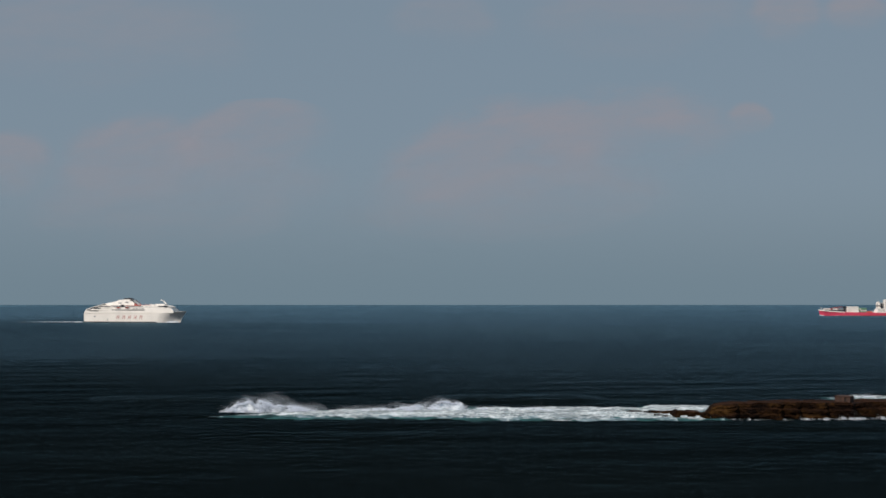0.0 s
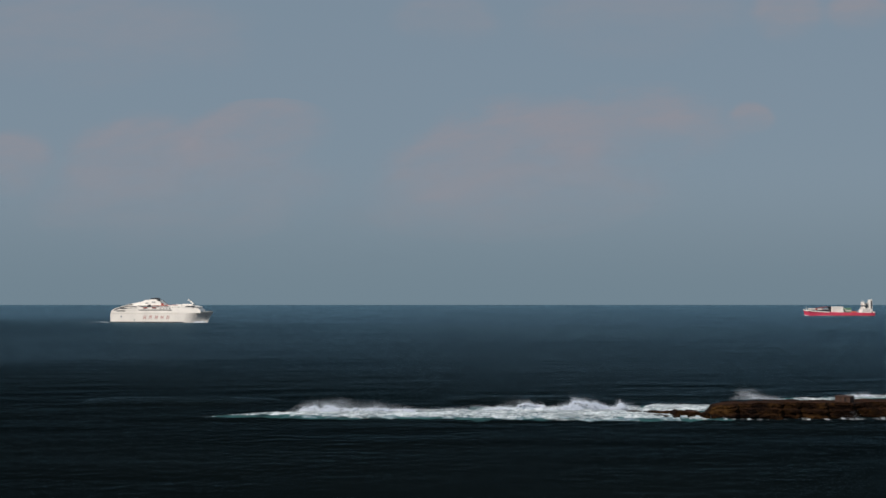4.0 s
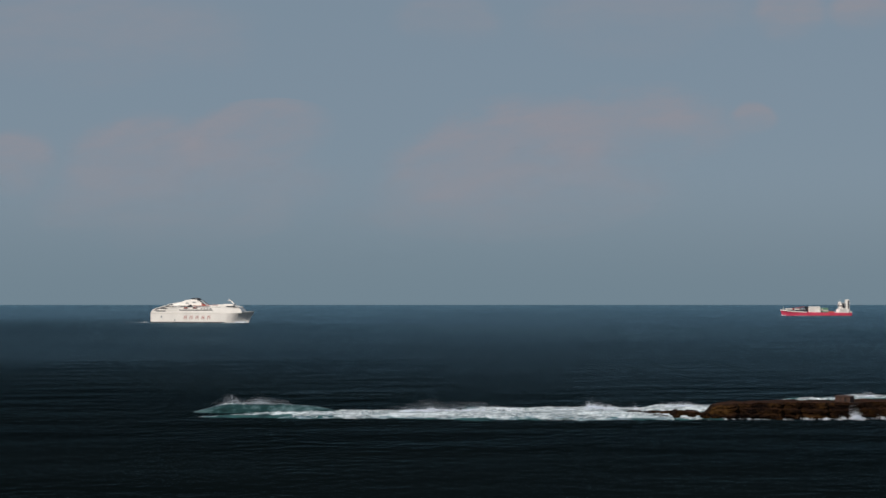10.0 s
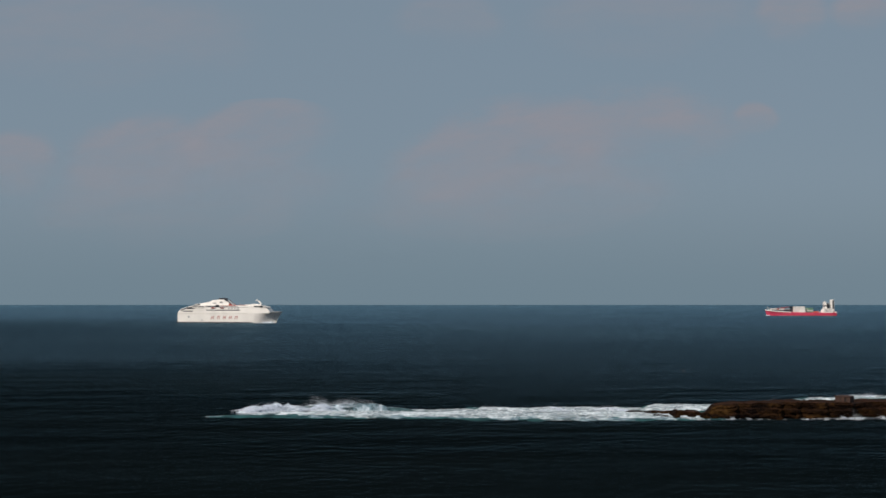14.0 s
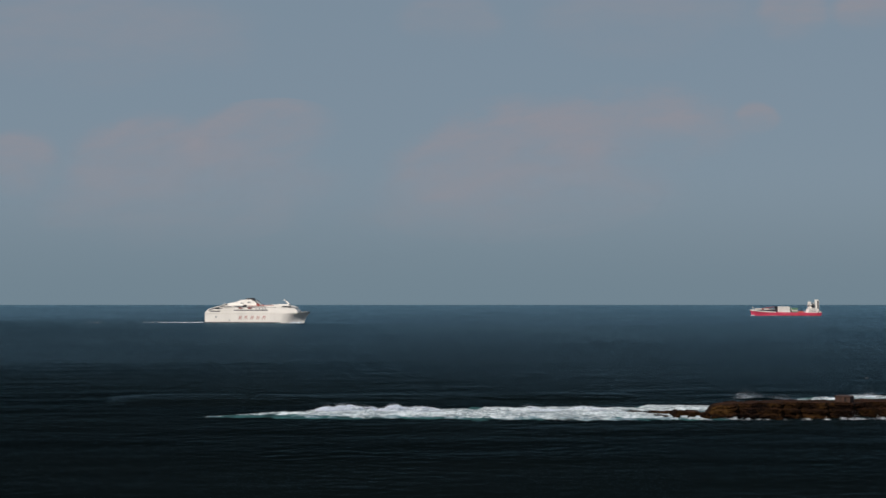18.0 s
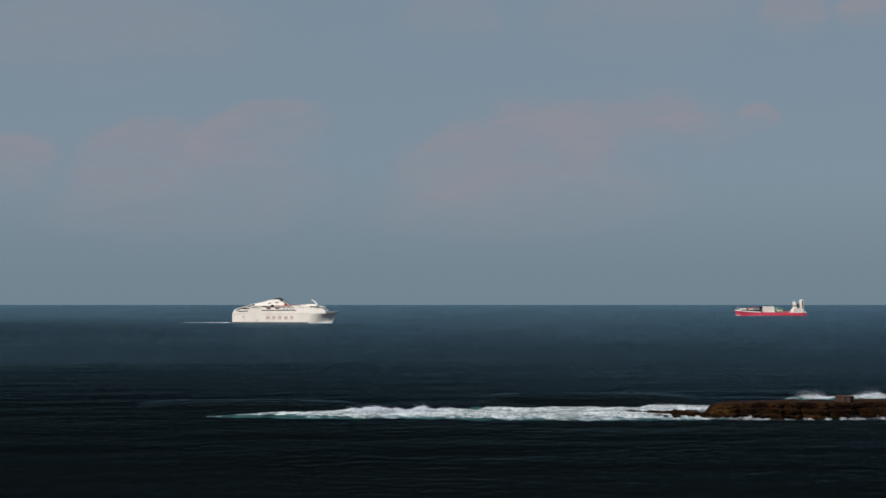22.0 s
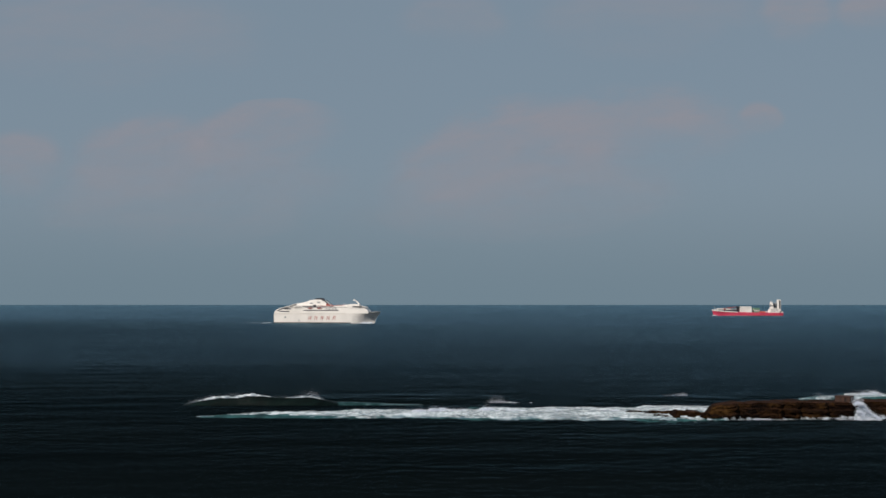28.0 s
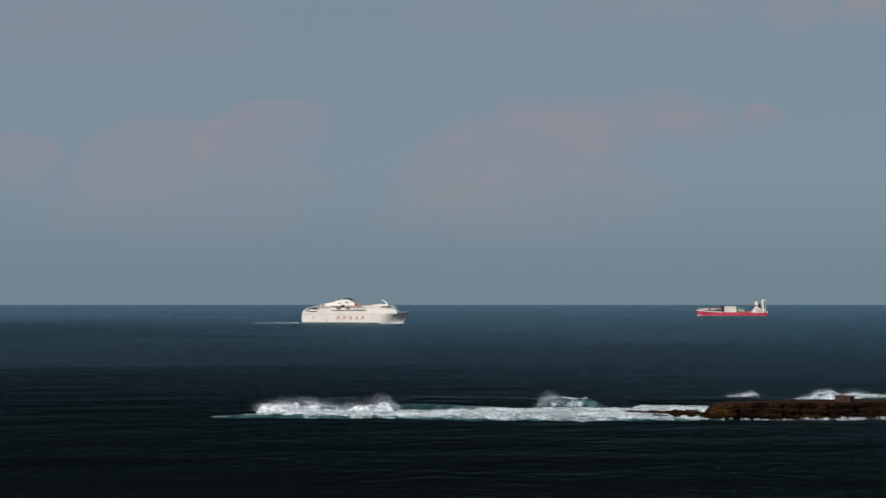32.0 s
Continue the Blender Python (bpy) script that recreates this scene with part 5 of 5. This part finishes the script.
    go(B1, [(0, -71.0, 474.1, -0.4), (1, -67.3, 474.1, -0.3), (2, -57.8, 474.1, -0.8), (3, -50.5, 471.8, -1.4), (6, -27.9, 469.6, -3), (8, -15.0, 469.6, -5), (10, -5.6, 469.6, -8.5), (32, -5.6, 469.6, -8.5)])
    go(B1B, [(0, -43.0, 467.3, -4.5), (2, -38.3, 467.3, -2.4), (3, -36.0, 467.3, -0.9), (6, -27.2, 469.6, 0), (7, -19.7, 469.6, -0.2), (8, -12.7, 469.6, 0.2), (9, -2.1, 469.6, -0.4), (10, 6.1, 469.6, -1), (12, 20.2, 469.6, -2.2), (14, 27.2, 469.6, -3.6), (16, 34.3, 469.6, -6), (32, 34.3, 469.6, -6)])
    go(B2, [(0, -16.4, 474.1, 0), (1, -8.1, 474.1, 0.2), (2, -2.1, 474.1, 0.3), (3, 8.5, 474.1, -0.3), (6, 32.1, 471.8, -1.4), (8, 46.2, 471.8, -3), (10, 51.0, 471.8, -7), (32, 51.0, 471.8, -7)])
    go(B3, [(0, 51.2, 474.1, -5.6), (1, 53.6, 474.1, -5), (2, 57.1, 474.1, -3.6), (3, 61.9, 474.1, -2.1), (6, 69.0, 474.1, -0.3), (7, 70.6, 474.1, 0.1), (8, 69.7, 474.1, 0.5), (9, 70.6, 474.1, -0.5), (10, 71.4, 474.1, -3.2), (11, 73.7, 474.1, -4.6), (13, 77.3, 474.1, -9), (32, 77.3, 474.1, -9)])
    go(B4, [(0, 82.8, 478.7, -4.4), (1, 87.6, 478.7, -2.6), (2, 92.9, 478.7, -1.5), (3, 99.6, 478.7, -1.9), (6, 88.2, 476.7, -0.1), (7, 90.8, 476.7, 0.6), (8, 95.4, 477.7, 0.4), (9, 101.3, 481.1, -0.4), (10, 101.3, 481.1, -1.2), (12, 101.3, 481.1, -1.6), (14, 101.3, 481.1, -2.6), (18, 97.7, 481.1, -2.8), (22, 97.7, 481.1, -1.9), (23, 100.1, 481.1, -0.6), (24, 103.7, 481.1, -0.9), (25, 103.7, 481.1, -1.2), (28, 100.1, 481.1, -3.2), (32, 100.1, 481.1, -4)])
    go(E1, [(0, -113.1, 498.2, -7), (6, -104.4, 498.2, -5.6), (7, -98.9, 495.7, -3.8), (8, -94.7, 490.2, -2.4), (9, -87.6, 481.3, -0.9), (10, -80.7, 474.0, 0.0), (11, -76.0, 474.7, 0.4), (12, -77.2, 473.4, 0.4), (13, -76.3, 472.1, 0.2), (14, -68.2, 471.8, -0.1), (17, -33.8, 469.6, -4.2), (19, -24.4, 469.6, -8.5), (32, -24.4, 469.6, -8.5)])
    walk(E1["foam"], lift_rows([(0.0, -8, 1.0, -1.0), (7.0, -8, 1.0, 0.0), (8.0, -8, 1.0, -0.7), (9.0, -8, 0.8, -1.3), (10.0, -7, 0.4, -0.8), (11.0, 0, -1.0, -0.5), (12.0, 3, -1.0, 0.4), (13.0, 2, -1.0, 0.5), (14.0, 4, -1.0, 0.5), (32.0, 2, 0, 0)]))
    walk(E1["face"], lift_rows([(0.0, 9, -1.5, 0), (8.0, 9, -1.5, -0.2), (9.0, 9, -1.5, -0.7), (10.0, 9, -1.5, -0.3), (11.0, 12, -1.5, -0.8), (12.0, 18, -1.5, -1.0), (13.0, 25, -1.5, -1.0), (14.0, 32, -1.6, -0.6), (16.0, 30, -2.0, -1.8), (32.0, 32, -1.5, -2)]))
    walk(E1["mist"], lift_rows([(0.0, -8, 1, -4.5), (8.0, -8, 1, -1.8), (9.0, -5, 0.0, -1.0), (10.0, 1, -1.5, -0.3), (11.0, 1, -3.0, 0.6), (12.0, 5, -3.0, 0.4), (13.0, 17, -3.0, -0.8), (14.0, 25, -3.4, -0.2), (16.0, 30, -2.0, -3.2), (32.0, 24, 1, -7.0)]))
    walk(E1["lip"], lift_rows([(0.0, -8, 0.5, -7), (9.4, -8, 0.5, -5.0), (10.2, -8, -1.0, -1.6), (11.0, 0, -2.2, -0.6), (12.0, 10, -2.2, -0.4), (13.0, 23, -2.0, -0.6), (14.0, 33, -4.2, 0.0), (16.0, 38, -3.0, -5.0), (32.0, 34, -2, -7)]))
    go(E2, [(0, -66.7, 469.6, -6), (11, -66.7, 469.6, -5.5), (13, -60.8, 469.6, -2.2), (14, -57.0, 469.6, 0.5), (17, -32.6, 469.6, 0), (18, -27.2, 469.6, 0.2), (19, -22.1, 469.6, 0.3), (20, -19.7, 469.6, 0), (21, -18.5, 469.6, -0.3), (22, -16.2, 469.6, -0.4), (23, -11.5, 469.6, -0.6), (25, -3.3, 469.6, -0.9), (28, 10.8, 469.6, -1), (30, 15.5, 469.6, -1.2), (32, 19.0, 469.6, -1.4)])
    go(E3, [(0, 27.4, 471.8, -0.6), (3, 34.4, 471.8, -0.3), (6, 41.5, 471.8, -2), (10, 41.5, 471.8, -1), (12, 53.3, 471.8, -0.1), (14, 58.0, 471.8, -0.5), (17, 46.2, 471.8, 0), (19, 51.0, 471.8, -0.3), (22, 53.3, 471.8, -1), (25, 69.8, 471.8, -0.4), (28, 58.0, 471.8, -1.2), (32, 55.7, 471.8, -0.8)])
    go(G1, [(0, -98.2, 511.2, -9), (22, -93.0, 511.2, -6.4), (24, -90.5, 511.2, -5.2), (25, -89.2, 511.2, -4.2), (28, -78.1, 500.8, -1), (29, -72.4, 490.7, 0.2), (30, -65.8, 479.0, 0.4), (31, -60.0, 475.5, 0.3), (32, -52.4, 472.4, 0.0)])
    walk(G1["foam"], lift_rows([(0.0, -4, 3.0, 0.3), (24.0, -4, 3.0, 0.8), (28.0, -4, 1.0, -2.4), (29.0, -2, 0.0, -2.8), (30.0, 2, -2.2, -0.6), (31.0, 1, -2.4, 0.5), (32.0, 4, -2.6, 1.3)]))
    walk(G1["face"], lift_rows([(0.0, 0, 2.0, 0), (29.0, 0, 2.0, 0), (30.0, 0, 2.0, -0.5), (31.0, 3, 2.2, -1.5), (32.0, 6, 2.4, -2.8)]))
    walk(G1["mist"], lift_rows([(0.0, -2, 3, -5.0), (27.0, -4, 2, -2.6), (28.0, -4, 1.5, -1.2), (29.0, -2, -0.4, 1.2), (30.0, 2, -2.8, 1.5), (31.0, 2, -3.0, 0.4), (32.0, 4, -2.0, -0.6)]))
    walk(G1["lip"], lift_rows([(0.0, 0, 0.0, -8), (28.6, 0, 0.5, -6.5), (29.0, 0, -0.6, -6.2), (29.5, 1, -1.6, -3.0), (30.0, 3, -3.0, -0.7), (31.0, 4, -0.8, -0.6), (32.0, 6, -0.8, -1.8)]))
    go(H1, [(0, 24.5, 511.2, -7), (26, 24.5, 511.2, -6), (28, 30.9, 511.2, -3.5), (29, 34.1, 508.6, -2.7), (30, 39.0, 505.9, 0.2), (31, 44.1, 500.8, 0.9), (32, 53.3, 493.2, 0.4)])
    walk(TEAL_SWELL, place_rows([(0, -36.4, 505.9, -4), (26, -36.4, 505.9, -3.4), (28, -28.2, 503.3, -1.6), (29, -18.5, 499.8, -0.9), (30, -9.9, 492.2, -0.5), (31, -2.4, 487.7, -0.4), (32, 3.3, 482.7, -0.5)]))
    go(I1, [(0, 83.4, 545.4, -4), (22, 80.7, 545.4, -4), (25, 86.2, 545.4, -2.1), (28, 110.7, 545.4, -1.5), (29, 119.4, 545.4, -1.2), (30, 126.5, 545.4, -1.0), (31, 135.0, 542.3, -0.6), (32, 142.4, 539.4, 0.0)])
    go(J1, [(0, 126.9, 527.7, -3), (1, 133.5, 527.7, -1), (2, 138.8, 527.7, 0.2), (3, 142.2, 524.9, 0.3), (3.5, 144.9, 524.9, -0.5), (5, 148.5, 524.9, -4), (8, 136.2, 527.7, -8), (15, 133.5, 527.7, -6), (17, 141.4, 527.7, -2.6), (18, 148.0, 527.7, -1.2), (19, 153.3, 524.9, -0.2), (20, 157.7, 524.9, -2.8), (22, 161.7, 524.9, -5), (25, 161.7, 524.9, -9), (32, 161.7, 524.9, -9)])
    walk(J1["mist"], lift_rows([(0.0, 0, 1, -5.0), (1.5, 0, 1, -4.2), (2.3, 0, 1, -2.0), (3.0, 0, 1, -0.5), (3.5, 0, 1, -0.5), (5.0, 1, 1, -3.0), (10.0, 0, 1, -5.0), (17.5, 0, 1, -4.0), (19.0, 0, 1, -1.6), (20.0, 0, 1, -2.0), (24.0, 0, 1, -5.0), (32.0, 0, 1, -5.0)]))
    go(J2, [(0, 161.7, 524.9, -8), (17, 159.0, 524.9, -7), (19, 161.7, 524.9, -3.5), (20, 165.9, 524.9, -0.7), (21, 169.5, 524.9, -1.5), (22, 173.1, 524.9, -3.2), (23, 172.2, 524.9, -3.6), (24, 174.2, 524.9, -3.6), (25, 178.1, 524.9, -4.0), (28, 180.0, 524.9, -5), (32, 180.0, 524.9, -8)])
    go(K1, [(0, 199.7, 524.9, -3), (6, 198.4, 524.9, -2.4), (9, 199.7, 524.9, -2.6), (14, 201.0, 524.9, -3), (19, 201.0, 524.9, -3), (23, 203.7, 524.9, -1.4), (25, 201.0, 524.9, -2), (28, 202.4, 524.9, -1.2), (29, 201.0, 524.9, -0.9), (30, 191.0, 524.9, -0.6), (31, 185.0, 524.9, -0.4), (32, 181.9, 524.9, -0.8)])
    walk(FALL, place_rows([(0, 164.3, 443.0, -9), (9.6, 164.3, 443.0, -8), (10.4, 163.9, 443.0, -2), (11, 163.9, 443.0, -0.4), (12, 164.3, 443.0, -3), (13, 164.8, 443.0, -6), (16, 164.8, 443.0, -9), (26, 164.3, 443.0, -8), (27.4, 164.8, 443.0, -0.3), (28, 165.0, 443.0, -0.4), (29, 165.7, 443.0, -6), (32, 165.7, 443.0, -9)]))
    # gulls rise from behind the islet, glide past and settle again
    for ob, rows in zip(GULLS, (
            [(0, 118, 468, 1.2, 90), (7.5, 118, 468, 1.2, 150), (8.6, 106, 458, 12, 165), (10, 85, 450, 19.4, 80), (11, 94, 450, 19.0, 20), (12, 105, 450, 18.4, 0), (12.6, 115, 457, 10, 30), (13, 122, 466, 1.8, 50),
             (18, 122, 466, 1.8, 50), (18.8, 119, 457, 11, 60), (19.5, 121, 450, 22.6, 10), (20, 124.2, 450, 22.8, 10), (21, 136, 456, 12, 20), (21.8, 140, 466, 1.8, 50), (32, 140, 466, 1.8, 50)],
            [(0, 125, 467, 1.0, 90), (10.0, 125, 467, 1.0, 150), (11.2, 104, 455, 13, 160), (12.2, 84, 450, 17.2, 90), (13, 90.5, 450, 18.2, 20), (14.8, 96, 450, 18.4, 5), (16.5, 100.5, 450, 17.8, 0), (17.1, 110, 458, 9, 20), (17.5, 116, 466, 1.6, 30), (32, 116, 466, 1.6, 30)],
            [(0, 260, 450, 18, 150), (5.6, 200, 450, 17, 170), (7, 157.9, 450, 15.7, 110), (7.6, 164, 452, 15.5, 30), (9, 200, 455, 15, 10), (13, 260, 460, 16, 80), (16.4, 205, 452, 16, 160), (18, 168, 450, 15.6, 120), (18.6, 171, 452, 15.6, 40), (20.5, 215, 458, 16, 10), (32, 420, 480, 18, 10)])):
        walk(ob, [(t, pose(x, y, z, 0, 0, h)) for t, x, y, z, h in rows])
    for ob, rows in zip(SWELLS, (
            [(0, 35.7, 545.4, 0), (3, 39.6, 542.3, 0), (6, 45.9, 536.4, -0.2), (9, 53.3, 530.6, -1), (14, 59.6, 527.7, -3), (32, 59.6, 527.7, -3)],
            [(0, -123.8, 545.4, -0.6), (6, -111.9, 527.7, -0.3), (9, -99.2, 516.6, -0.6), (12, -100.9, 554.6, -2), (15, -113.3, 561.0, -0.5), (19, -98.2, 539.4, 0.1), (22, -87.2, 522.1, -0.2), (24, -80.3, 511.2, -2), (32, -80.3, 511.2, -3)],
            [(0, 62.4, 577.5, -3), (14, 33.5, 577.5, -2), (18, 55.0, 561.0, -0.3), (21, 65.4, 554.6, 0.2), (23, 76.1, 551.5, 0.2), (25, 86.6, 548.4, 0), (28, 102.5, 545.4, -0.5), (32, 125.7, 539.4, -0.4)],
            [(0, -24.3, 577.5, -2.6), (8, -41.6, 577.5, -0.8), (14, -40.6, 564.2, -0.4), (18, -23.3, 554.6, -0.4), (22, -6.5, 545.4, -1), (26, -17.7, 554.6, -0.6), (30, -11.9, 539.4, 0.2), (32, -3.7, 533.5, 0.2)])):
        walk(ob, place_rows(rows))


motions()
